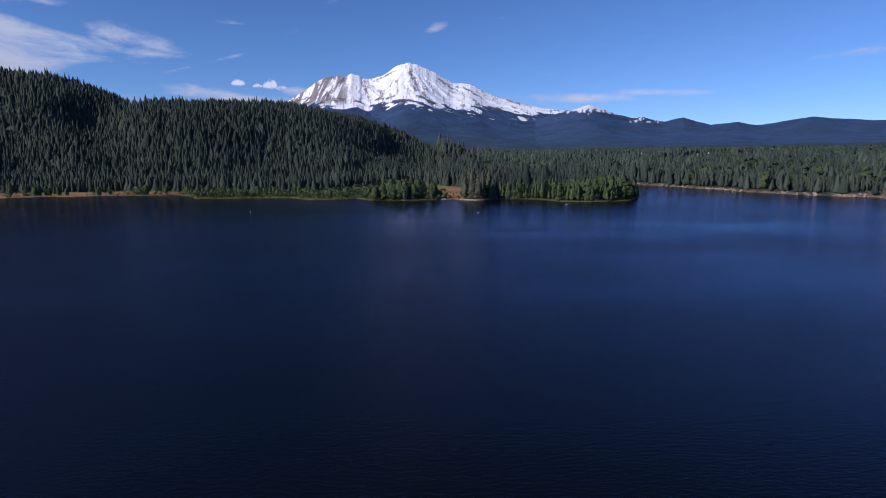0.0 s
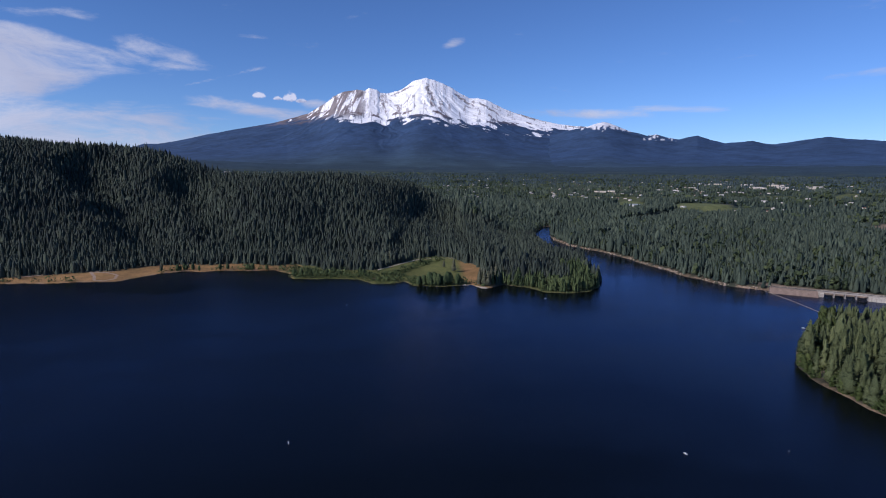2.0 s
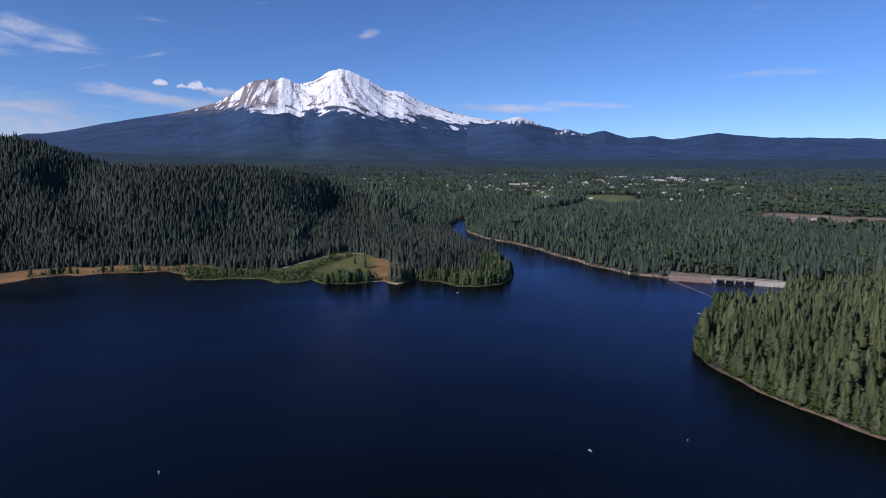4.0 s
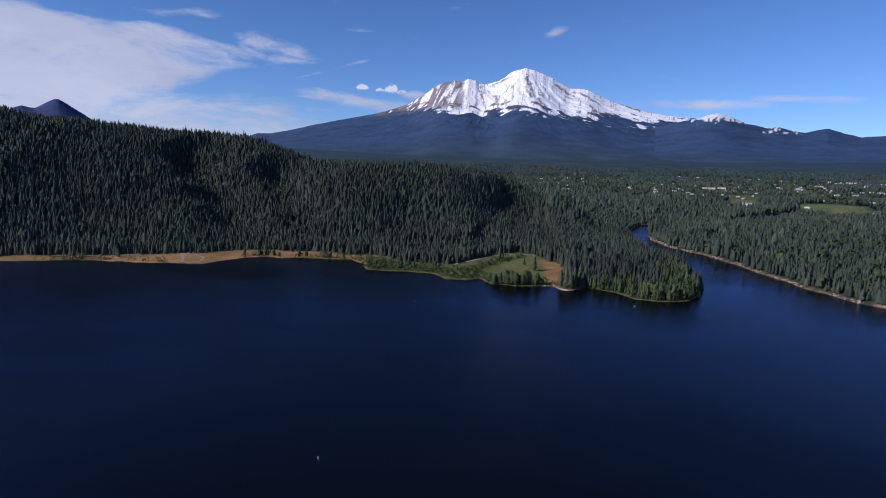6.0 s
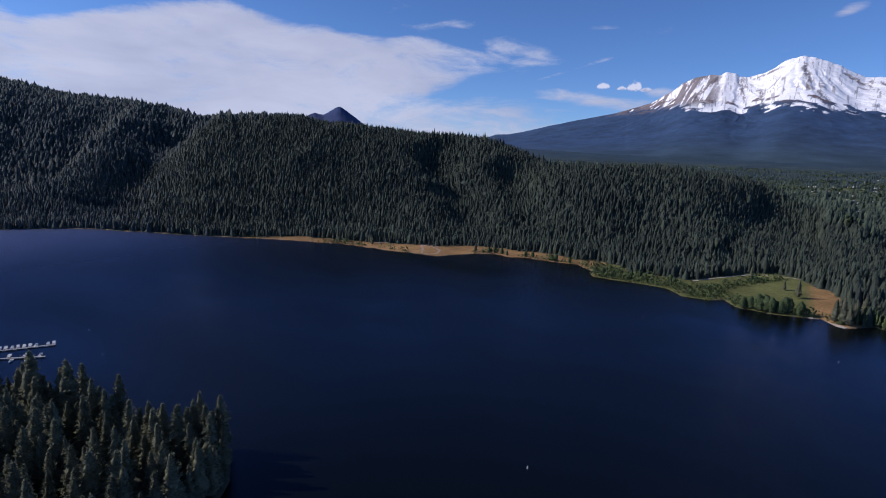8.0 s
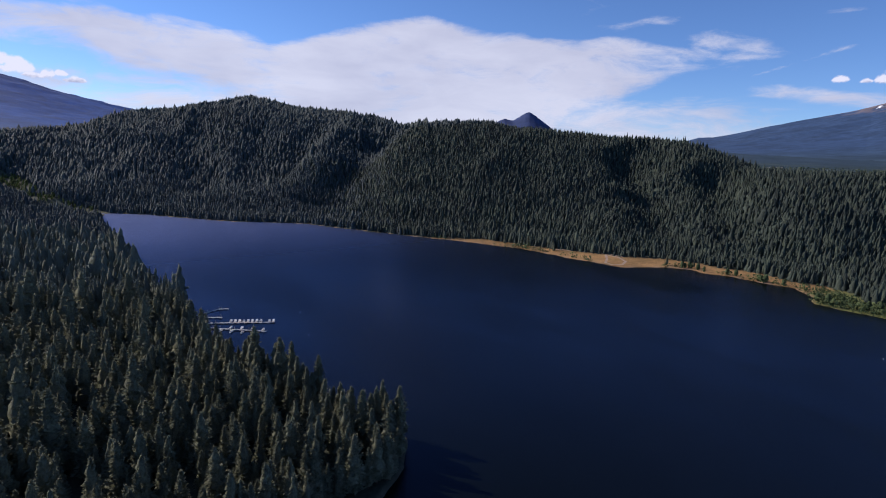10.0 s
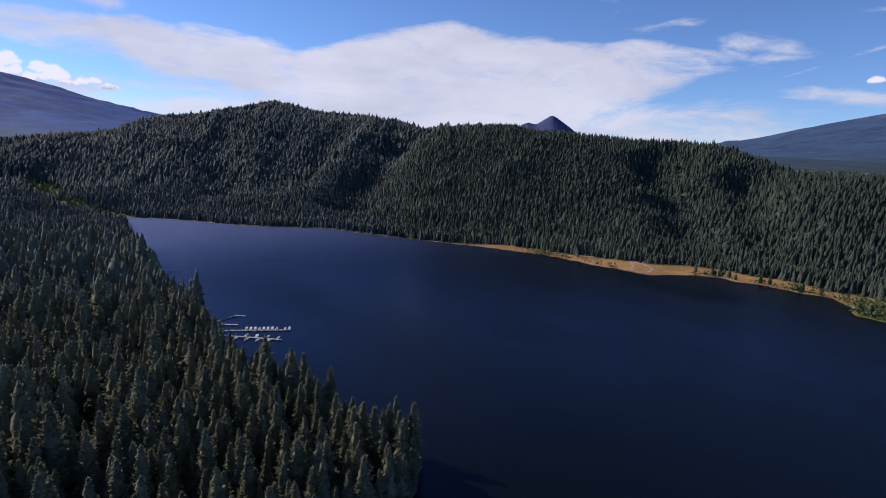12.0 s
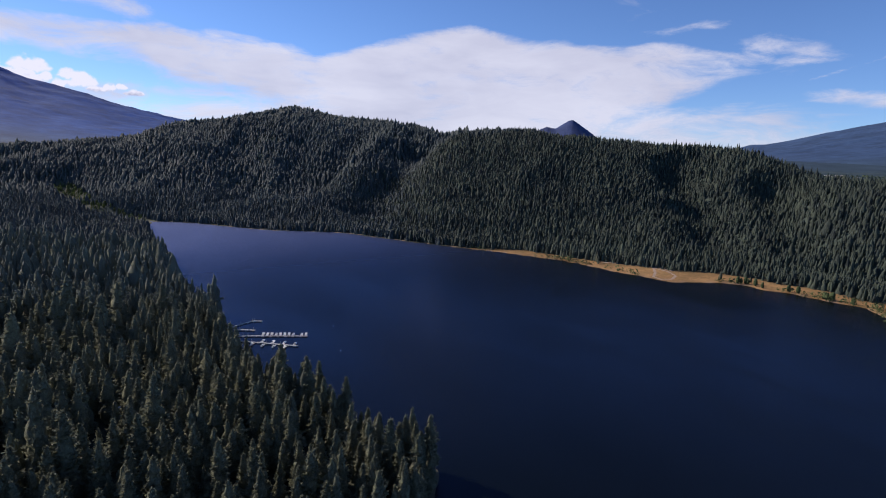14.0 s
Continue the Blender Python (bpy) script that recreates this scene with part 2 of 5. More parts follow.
# treeless margin along the north shore, and dry or green cover on it
MARGIN_X = [-640, -600, -570, -515, -500, -470, -400, -350, -300, -250, -200, -160, -110, -72, -46, -24, 3, 24, 40, 52, 57, 62]
MARGIN_W = [0, 10, 30, 26, 22, 34, 52, 46, 36, 40, 26, 42, 44, 50, 96, 140, 158, 145, 118, 108, 36, 0]


def margin(x, y):
    return np.where(y > 450, np.interp(x, MARGIN_X, MARGIN_W), 0.0)


# ---- hills: crest lines as azimuth, tree-top elevation (tangent from the viewpoint), distance ----
def crest(rows, eye=(-3, 12, 120), canopy=11.8):
    out = []
    for az, el, dist in rows:
        a = radians(az)
        out.append((eye[0] + math.sin(a) * dist, eye[1] + math.cos(a) * dist, eye[2] + el * dist - canopy))
    return out


CREST_MAIN = crest([(-57.4, 0.0425, 1480), (-53.8, 0.0424, 1400), (-51.1, 0.0589, 1300), (-48.1, 0.0623, 1260), (-43.5, 0.053, 1230),
                    (-38.6, 0.048, 1200), (-34, 0.042, 1180), (-30.6, 0.042, 1160), (-27.8, 0.038, 1130), (-25, 0.018, 1080), (-22.6, 0.0, 1020),
                    (-18.8, -0.0065, 990), (-14.2, -0.0005, 990), (-11, -0.0015, 1020), (-7.5, -0.0055, 1075), (-5, -0.0085, 1120), (-2.2, -0.0165, 1160),
                    (0.5, -0.0355, 1150), (3, -0.056, 1090), (5.4, -0.0757, 1020), (8.2, -0.094, 960)])
CREST_WEST = crest([(-104, -0.035, 2300), (-98, -0.024, 2250), (-92, -0.002, 2150), (-88, 0.005, 2080), (-84.7, 0.0145, 2000), (-80.5, 0.044, 1910), (-76.5, 0.0575, 1820), (-73.4, 0.0715, 1780),
                    (-71.2, 0.0837, 1760), (-69, 0.0772, 1740), (-66.8, 0.067, 1720), (-61, 0.0635, 1680), (-57.5, 0.050, 1640), (-54, 0.035, 1640)],
                   eye=(-18, 26, 122))


def hill(x, y, d, line, seed, spur):
    dist, s = seg_dist(x, y, line, False)
    zs = np.array([p[2] for p in line])
    xs, ys = np.array([p[0] for p in line]), np.array([p[1] for p in line])
    idx = np.arange(len(line))
    # heights blended from samples all along the crest, so that no step forms where it bends
    k = np.linspace(0, len(line) - 1, 4 * len(line))
    ds = shore_distance(xs, ys)
    zc, dc, total = np.zeros(x.shape), np.zeros(x.shape), np.zeros(x.shape)
    for kx, ky, kz, kd in zip(np.interp(k, idx, xs), np.interp(k, idx, ys), np.interp(k, idx, zs), np.interp(k, idx, ds)):
        wt = 1 / ((x - kx) ** 2 + (y - ky) ** 2 + 900) ** 2
        zc, dc, total = zc + wt * kz, dc + wt * kd, total + wt
    zc, dc = zc / total, dc / total
    run = np.maximum(d - 50 - 0.75 * margin(x, y), 0)
    f = run / (dist + run + 1e-6)
    back = np.maximum(d - dc, 0)
    arc = np.interp(s, idx, np.concatenate(([0], np.cumsum(np.hypot(np.diff(xs), np.diff(ys))))))
    warp = (fbm(x / 150, y / 150, 3, seed) - 0.5) * 160
    rib = 1 - np.abs(2 * vnoise((arc + warp) / 125, dist / 900 + 3.1, seed + 3) - 1)
    shape = zc * (0.25 * f + 0.75 * smooth(f) ** 0.9)
    env = 4 * f * (1 - f)
    end = np.where((s <= 0) | (s >= len(line) - 1), np.exp(-(dist / 260) ** 2), 1.0)
    return (shape + spur * env * (rib - 0.55)) * np.exp(-(back / 330) ** 2) * end * smooth(run / 60)


def bearing(rows):
    return [(math.sin(radians(a)) * r, math.cos(radians(a)) * r) for a, r in rows]


# ravines as bearing lines (azimuth, distance), depth and half width
RAVINES = [(bearing([(-34.8, 1140), (-33.2, 1105), (-31.9, 1060), (-30.9, 1000), (-30.1, 950), (-29.4, 890), (-28.5, 820)]), 46, 46),
           (bearing([(-26.5, 1070), (-25.2, 1035), (-24.2, 990), (-23.5, 920), (-22.8, 840)]), 42, 40),
           (bearing([(-56.4, 1450), (-57.5, 1390), (-58.8, 1300), (-60.2, 1200), (-61.6, 1130), (-62.8, 1020)]), 60, 66),
           (bearing([(-77.0, 1720), (-75.5, 1500), (-74.0, 1250)]), 42, 75),
           (bearing([(-71.6, 1620), (-70.6, 1440), (-69.8, 1330), (-69.5, 1200)]), 26, 55),
           (bearing([(-65.4, 1600), (-65.8, 1420), (-67.0, 1320), (-68.0, 1220)]), 26, 55),
           (bearing([(-43.0, 1150), (-42.2, 1020), (-41.2, 900)]), 12, 45),
           (bearing([(-10.5, 960), (-11.5, 780)]), 22, 45),
           (bearing([(-3.5, 1050), (-3.0, 800)]), 18, 50)]

VALLEY_R = [0, 500, 900, 2000, 3000, 4500, 8000, 12000, 16000, 21000]
VALLEY_Z = [2, 4, 8, 44, 72, 108, 190, 330, 420, 480]


def ground_height(x, y, d=None):
    if d is None:
        d = shore_distance(x, y)
    r = np.hypot(x, y)
    land = 0.5 * smooth(d / 3) + 2.0 * smooth(d / 70) + np.interp(r, VALLEY_R, VALLEY_Z) * smooth((d - 30) / 350)
    land = land + (fbm(x / 90, y / 90, 3, 41) - 0.4) * 5 * smooth((d - 20) / 120) * (1 + r / 2500)
    east = smooth((x - 180) / 200) * smooth((700 - y) / 300) * smooth((d - 5) / 90) * (y < 440)
    land = land + 7 * east
    h1 = hill(x, y, d, CREST_MAIN, 61, 27)
    h2 = hill(x, y, d, CREST_WEST, 83, 46)
    hills = np.maximum(h1, h2) + 0.1 * np.minimum(h1, h2)
    land = land + 2.2 * rocky(x, y) * smooth((d + 0.5) / 7)
    bed = np.maximum(d * 0.22, -14)
    hills = np.maximum(hills, 0)
    for line, depth, wide in RAVINES:
        far, s = seg_dist(x, y, line, False)
        hills = hills - depth * (0.08 + 0.92 * smooth(s / 1.1)) * np.exp(-(far / wide) ** 2) * smooth((hills - 4) / 30)
    land = land * (1 - 0.92 * smooth(hills / 45))
    return np.where(d > 0, land + hills, bed)


# clearings among the trees: centre x, y, radii, turn
HEDGE = [(-110, 597), (-62, 572), (-42, 605), (-17, 650), (6, 677)]
CLEARINGS = [(-1290, 20, 90, 22, 0.25), (-1130, 78, 80, 24, 0.75), (-1050, 122, 40, 26, 0.8), (-208, 97, 10, 7, 0.3), (-289, 37, 7, 5, 0.5), (-272, 69, 6, 5, 0), (-212, 116, 5, 4, 0), (-545, 45, 34, 11, 0.95),
             (-305, 5, 8, 4, 0.3), (-245, 40, 6, 4, 0.3), (237, 296, 9, 7, 0.4), (228, 277, 8, 5, 1.2), (395, 345, 10, 8, 0), (700, 1320, 150, 80, 1.08), (545, 1420, 110, 40, 1.2),
             (905, 905, 100, 90, 0.78), (985, 845, 80, 60, 0.78), (402, 505, 66, 15, -0.53), (76, 653, 22, 8, 0.4)]


def cleared(x, y):
    c = np.zeros(x.shape)
    for cx, cy, ra, rb, turn in CLEARINGS:
        u = (x - cx) * math.cos(turn) + (y - cy) * math.sin(turn)
        v = -(x - cx) * math.sin(turn) + (y - cy) * math.cos(turn)
        c = np.maximum(c, smooth(1.6 - 1.1 * ((u / ra) ** 2 + (v / rb) ** 2)))
    return c


def cover_colour(x, y, d):
    """Base colours of the ground: forest floor, dry grass, meadow, bare bank, far woods blued for haze."""
    r = np.hypot(x, y)
    n1 = fbm(x / 40, y / 40, 4, 7)[:, None]
    n2 = fbm(x / 260, y / 260, 4, 9)[:, None]
    floor_c = np.array((0.050, 0.056, 0.042)) * (0.6 + 0.9 * n1)
    dry = np.array((0.29, 0.178, 0.078)) * (0.65 + 0.7 * n1)
    green = np.array((0.12, 0.13, 0.045)) * (0.6 + 0.8 * n1)
    bank = np.array((0.27, 0.195, 0.135)) * (0.5 + 1.0 * n1)
    # hillside forest floor coloured like foliage, to lift the shade between trees
    gap_fill = smooth((d - 70) / 60) * (y > 60) * (x < 200)
    floor_c = floor_c * (1 - gap_fill[:, None]) + gap_fill[:, None] * np.array((0.050, 0.066, 0.056)) * (0.6 + 0.9 * n1)
    c = floor_c
    m = margin(x, y)
    open_land = smooth((m + 8 - d) / 12)[:, None] * (m > 2)[:, None]
    wet = smooth((x + 190 + 40 * (n1[:, 0] - 0.5)) / 40) * (1 - smooth((x - 26) / 9))
    c = c * (1 - open_land) + open_land * (green * wet[:, None] + dry * (1 - wet[:, None]))
    reeds = np.maximum(smooth((x + 190) / 30) * (1 - smooth((x - 30) / 8)), smooth((x - 75) / 10) * (1 - smooth((x - 195) / 10))) * smooth((y - 480) / 10) * (1 - smooth((y - 760) / 40))
    stony = rocky(x, y)
    # southern bank held to a quarter: its tree shade is in the colour
    edge = (smooth((3.4 - 0.6 * stony - d) / 2.4) * (d > -4) * (1 - 0.8 * reeds) * np.where((x < 0) & (y < 200), 0.25, np.where((x > 200) & (y < 430), 0.85, 1.0)) * np.maximum(0.8 * stony, smooth((fbm(x / 17, y / 17, 3, 15) - 0.30) / 0.2)))[:, None]
    c = c * (1 - 0.7 * reeds[:, None] * (d < 9)[:, None]) + 0.7 * green * reeds[:, None] * (d < 9)[:, None]
    c = c * (1 - edge) + bank * edge
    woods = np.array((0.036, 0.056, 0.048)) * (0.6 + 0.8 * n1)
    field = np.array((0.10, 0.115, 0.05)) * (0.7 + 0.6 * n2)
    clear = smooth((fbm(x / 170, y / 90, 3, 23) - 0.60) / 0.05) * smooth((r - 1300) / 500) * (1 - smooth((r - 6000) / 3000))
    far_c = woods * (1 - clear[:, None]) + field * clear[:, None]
    # blue grows with distance: air haze painted into the ground
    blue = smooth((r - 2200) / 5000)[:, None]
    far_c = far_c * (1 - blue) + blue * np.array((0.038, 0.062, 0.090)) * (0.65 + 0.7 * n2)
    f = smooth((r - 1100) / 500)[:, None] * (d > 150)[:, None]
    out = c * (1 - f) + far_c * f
    k = cleared(x, y)[:, None]
    pale = np.where((r > 980)[:, None] & (x < 800)[:, None], np.where((x < 0)[:, None], np.array((0.105, 0.11, 0.075)), np.array((0.14, 0.16, 0.07))), np.array((0.26, 0.20, 0.15))) * (0.75 + 0.5 * n1)
    return out * (1 - k) + pale * k


# ---- the land, one sheet to the horizon ----
def build_ground():
    az = np.radians(np.concatenate((np.arange(-102, 58, 0.38), np.arange(58, 258, 2.5))))
    rr = np.concatenate((np.linspace(1, 140, 16), np.geomspace(146, 2000, 205), np.geomspace(2060, 20500, 56)))
    A, R = np.meshgrid(az, rr, indexing="ij")
    x, y = (R * np.sin(A)).ravel(), (R * np.cos(A)).ravel()
    d = shore_distance(x, y)
    z = ground_height(x, y, d)
    na, nr = len(az), len(rr)
    i, j = np.meshgrid(np.arange(na), np.arange(nr - 1), indexing="ij")
    i2 = (i + 1) % na
    faces = np.stack((i * nr + j, i * nr + j + 1, i2 * nr + j + 1, i2 * nr + j), -1).reshape(-1, 4)
    me = mesh_from("ground", np.stack((x, y, z), 1) * S, faces, [MAT_GROUND], True)
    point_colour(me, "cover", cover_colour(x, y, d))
    me.polygons.foreach_set("use_smooth", np.ones(len(faces), bool))
    return tagged(new("ground", me), "brown earth and dry grass of forested hills and valley floor", "ground", kind="structure")


ground = build_ground()

wv = np.array([(-1300, -420, 0), (800, -420, 0), (800, 1260, 0), (-1300, 1260, 0)], float) * S
water = tagged(new("water", mesh_from("water", wv, np.array([[0, 1, 2, 3]]), [MAT_WATER])),
               "deep blue lake water with fine wind ripples", "water", kind="structure")

# ---- far mountains ----
EYE = np.array((0.0, 0.0, 120.0))


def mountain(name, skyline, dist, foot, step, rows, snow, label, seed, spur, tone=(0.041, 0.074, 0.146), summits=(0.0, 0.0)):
    """A mountain whose crest follows skyline (azimuth, tangent of elevation) at dist, sloping down to foot. tone:
    forest colour with distance haze painted in.
    """
    a = np.arange(skyline[0][0], skyline[-1][0] + step / 2, step)
    if snow == 1:
        a = np.concatenate((np.arange(skyline[0][0], -14, 0.16), np.arange(-14, 16, step), np.arange(16, skyline[-1][0] + 0.1, 0.16)))
    el = np.interp(a, [p[0] for p in skyline], [p[1] for p in skyline])
    el = el + (fbm(a * 2.2, a * 0 + seed, 4, seed + 30) - 0.5) * 0.022 * np.clip(el - 0.06, 0, 0.1)
    u = np.concatenate((np.linspace(0, 1, rows) ** 0.6, 1 + np.linspace(0.02, 0.35, 12)))
    A, U = np.meshgrid(np.radians(a), u, indexing="ij")
    half = max(2, int(2.5 * len(a) / (a[-1] - a[0])))
    kern = np.hanning(2 * half + 3)[1:-1]
    soft = np.convolve(np.pad(el, half, mode='edge'), kern / kern.sum(), mode='valid')
    low = np.clip(U, 0, 1) ** 4
    ztop = EYE[2] + dist * (soft[:, None] * (1 - low) + el[:, None] * low)
    R = foot + (dist - foot) * U
    z_foot = np.interp(foot, VALLEY_R, VALLEY_Z) - 30
    x, y = R * np.sin(A), R * np.cos(A)
    # gullies run down from the summit
    east = smooth((np.degrees(A) + 6.0) / 4.2)
    cx = (summits[0] * (1 - east) + summits[1] * east) * dist
    th = np.arctan2(x - cx, dist * 1.02 - y)
    rad = np.hypot(x - cx, dist - y)
    w = (fbm(x / 1500, y / 1500, 4, seed) - 0.5)
    rib = (1 - np.abs(2 * vnoise(th * 4.2 + w * 1.5 + 0.3, rad / 7000 + w, seed + 1) - 1)) ** 1.3
    rib2 = 1 - np.abs(2 * fbm(th * 11 + w * 5, rad / 2600 + w * 3, 2, seed + 2) - 1)
    front = np.clip(U, 0, 1)
    prof = front ** 2.1 * 0.8 + 0.2 * front
    env = np.where(U <= 1, front * (1 - front) * 4, 0)
    h = (ztop - z_foot) * prof
    big = fbm(x / 2600 + 7, y / 2600, 4, seed + 40) - 0.5
    cone = 0.35 + 0.65 * smooth((front - 0.4) / 0.3)
    h = h * (1 + 0.075 * env * cone * (rib - 0.5) + 0.05 * env * cone * (rib2 - 0.6) + 0.07 * env * cone * big)
    fine = fbm(x / 260, y / 260, 4, seed + 5) - 0.5
    h = h + spur * fine * front
    back = np.maximum(U - 1, 0)
    h = h * np.exp(-(back / 0.22) ** 2)
    z = z_foot + h
    na, nu = A.shape
    i, j = np.meshgrid(np.arange(na - 1), np.arange(nu - 1), indexing="ij")
    faces = np.stack((i * nu + j, i * nu + j + 1, (i + 1) * nu + j + 1, (i + 1) * nu + j), -1).reshape(-1, 4)
    me = mesh_from(name, np.stack((x, y, z), -1).reshape(-1, 3) * S, faces, [MAT_MOUNTAIN], True)
    x, y, z, rib, rib2, fine = (v.ravel() for v in (x, y, z, rib, rib2, fine))
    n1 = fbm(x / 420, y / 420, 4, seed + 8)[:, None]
    # haze is part of the forest colour: blue upslope, greener towards the foot
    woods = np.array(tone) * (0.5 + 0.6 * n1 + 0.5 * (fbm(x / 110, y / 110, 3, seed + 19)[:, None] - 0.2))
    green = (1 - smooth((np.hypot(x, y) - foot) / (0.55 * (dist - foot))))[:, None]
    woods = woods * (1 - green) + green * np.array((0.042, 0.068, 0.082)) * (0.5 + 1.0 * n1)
    if snow == 2:
        azd = np.degrees(np.arctan2(x, y))
        patch = smooth((z - 1200 - 420 * (fbm(azd * 6, z / 160, 3, seed + 3) - 0.3)) / 50) * (np.abs(azd - 18.6) < 2.6)
        patch = patch + smooth((fbm(azd * 9, z / 90, 3, seed + 4) - 0.55) / 0.06) * smooth((z - 930) / 60) * (np.abs(azd - 23.6) < 1.6)
        patch = np.clip(patch, 0, 1)[:, None]
        col = woods * (1 - patch) + np.array((0.72, 0.73, 0.76)) * patch
    elif snow:
        rock = np.array((0.185, 0.150, 0.150)) * (0.7 + 0.6 * n1)
        bare = smooth((z - 1480 + 500 * fine) / 300)[:, None]
        col = woods * (1 - bare) + rock * bare
        azd = np.degrees(np.arctan2(x, y))
        brown = smooth((-8.0 - azd) / 3.0) * 420 - smooth((azd - 8) / 6) * 120
        line = 1400 + brown + 260 * (rib - 0.5) + 420 * (rib2 - 0.75) + 900 * fine
        streak = fbm(azd * 3.4 - z / 260, z / 1100 + azd * 0.4, 4, seed + 9)
        ribs = smooth((streak - 0.43) / 0.05) * smooth((-5.2 - azd) / 2.0) * smooth((z - 1350) / 400)
        crags = 0.6 * smooth((vnoise(azd * 6 + z / 400, z / 330, seed + 14) * vnoise(azd * 15, z / 130, seed + 15) - 0.46) / 0.10)
        # thin rock ribs that break through the snow along the spurs
        seam = 1 - np.abs(2 * vnoise(th.ravel() * 22 + w.ravel() * 5, z / 900 + w.ravel() * 3, seed + 21) - 1)
        seam = 0.75 * smooth((seam - 0.90) / 0.07) * smooth((vnoise(azd * 1.1, z / 520, seed + 22) - 0.40) / 0.2) * (1 - 0.6 * smooth((z - 2500) / 500))
        # bare rock spines below the summits: azimuth and tangent of elevation at either end, half width
        tan_e = (z - EYE[2]) / np.hypot(x, y)
        wander = 0.5 * (fbm(azd * 2.5, tan_e * 160, 3, seed + 25) - 0.5)
        spine = np.zeros(x.shape)
        for a0, e0, a1, e1, wide in ROCK_SPINES:
            u = sat((e0 - tan_e) / (e0 - e1))
            off = np.abs(azd - (a0 + (a1 - a0) * u) + wander)
            inside = smooth((e0 + 0.003 - tan_e) / 0.004) * smooth((tan_e - e1 + 0.003) / 0.004)
            spine = np.maximum(spine, inside * smooth(1.5 - 0.8 * off / wide) * smooth((fbm(azd * 7, tan_e * 420, 3, seed + 27) - 0.30) / 0.1))
        seam = np.maximum(seam, spine)
        s = smooth((z - line) / 60) * (1 - 0.9 * ribs) * (1 - crags) * (1 - 0.85 * seam)
        col = col * (1 - s[:, None]) + np.array((0.95, 0.95, 0.96)) * s[:, None]
    else:
        col = woods
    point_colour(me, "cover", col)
    return tagged(new(name, me), label, "mountain", kind="structure")


ROCK_SPINES = [(0.2, 0.156, 0.8, 0.118, 0.16), (-1.5, 0.152, -3.3, 0.136, 0.13), (3.1, 0.139, 5.0, 0.119, 0.14), (-2.9, 0.118, -2.4, 0.096, 0.14), (1.5, 0.116, 2.5, 0.093, 0.15),
               (5.8, 0.124, 7.6, 0.104, 0.12), (8.6, 0.112, 11.4, 0.094, 0.14), (-4.6, 0.132, -4.0, 0.108, 0.11), (-6.4, 0.140, -8.2, 0.108, 0.2), (6.6, 0.104, 7.2, 0.092, 0.12)]
SHASTA = [(-44, 0.015), (-36, 0.022), (-30, 0.03), (-27.6, 0.036), (-26.8, 0.0409), (-25.6, 0.0415), (-24, 0.047), (-21.5, 0.0585), (-19, 0.0685), (-15.5, 0.081), (-14.3, 0.0865), (-13.0, 0.094),
          (-11.9, 0.1), (-11, 0.1099), (-9.9, 0.1221), (-9.3, 0.1318), (-8.3, 0.1402), (-6.95, 0.144), (-6.16, 0.143), (-5.71, 0.1478), (-4.95, 0.1445), (-4.65, 0.14), (-3.96, 0.139), (-3.32, 0.1412), (-2.63, 0.1455),
          (-1.94, 0.1523), (-1.36, 0.1606), (-0.79, 0.1642), (0.1, 0.1675), (0.71, 0.1648), (1.28, 0.1611), (1.86, 0.1573), (2.33, 0.1534), (2.79, 0.1508), (3.26, 0.145), (3.84, 0.1392), (4.54, 0.1325),
          (5.46, 0.1317), (6.27, 0.1305), (7.08, 0.1231), (7.9, 0.1161), (8.71, 0.1104), (9.63, 0.1049), (10.78, 0.0997), (11.92, 0.0936), (13.8, 0.0863), (15.4, 0.083), (16.6, 0.0813), (19, 0.072), (23, 0.055), (28, 0.03)]
EAST_RANGE = [(5, 0.02), (9, 0.045), (12, 0.062), (14.5, 0.0745), (16.4, 0.0808), (17.3, 0.0865), (18.2, 0.0892), (19.2, 0.084), (21, 0.0713), (22.3, 0.0655), (23.1, 0.0675), (24.0, 0.062), (25.1, 0.0576), (26.0, 0.061),
              (26.8, 0.0650), (27.8, 0.057), (29.1, 0.0507), (30.2, 0.052), (31.4, 0.0535), (32.3, 0.050), (33.2, 0.0483), (35, 0.053), (36.9, 0.0578), (39, 0.053), (41.4, 0.0487), (46, 0.047), (52, 0.042), (60, 0.03)]
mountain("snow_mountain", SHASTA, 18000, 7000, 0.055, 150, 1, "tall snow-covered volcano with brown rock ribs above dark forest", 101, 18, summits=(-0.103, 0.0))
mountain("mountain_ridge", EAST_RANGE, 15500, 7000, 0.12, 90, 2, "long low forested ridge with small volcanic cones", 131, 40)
BUTTE = [(-49, 0.0), (-47.4, 0.035), (-46.6, 0.052), (-46.0, 0.061), (-45.4, 0.0650), (-44.9, 0.063), (-44.5, 0.0625), (-43.9, 0.069), (-43.2, 0.0768), (-42.9, 0.0772), (-42.4, 0.0725), (-41.4, 0.0605), (-40.4, 0.048), (-38, 0.02)]
# the butte's tone is blued for the haze in front of it
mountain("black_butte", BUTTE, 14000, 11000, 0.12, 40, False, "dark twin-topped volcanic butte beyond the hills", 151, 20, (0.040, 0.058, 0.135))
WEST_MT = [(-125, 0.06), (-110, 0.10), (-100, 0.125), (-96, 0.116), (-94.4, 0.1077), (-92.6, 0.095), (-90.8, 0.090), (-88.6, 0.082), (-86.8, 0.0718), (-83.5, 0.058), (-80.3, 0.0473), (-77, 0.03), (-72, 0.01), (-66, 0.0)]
# saturated blue slopes stand in for the western haze
mountain("west_mountain", WEST_MT, 11000, 4500, 0.25, 70, False, "forested mountain ridge in the west, coloured blue for haze", 171, 50, (0.020, 0.072, 0.250))


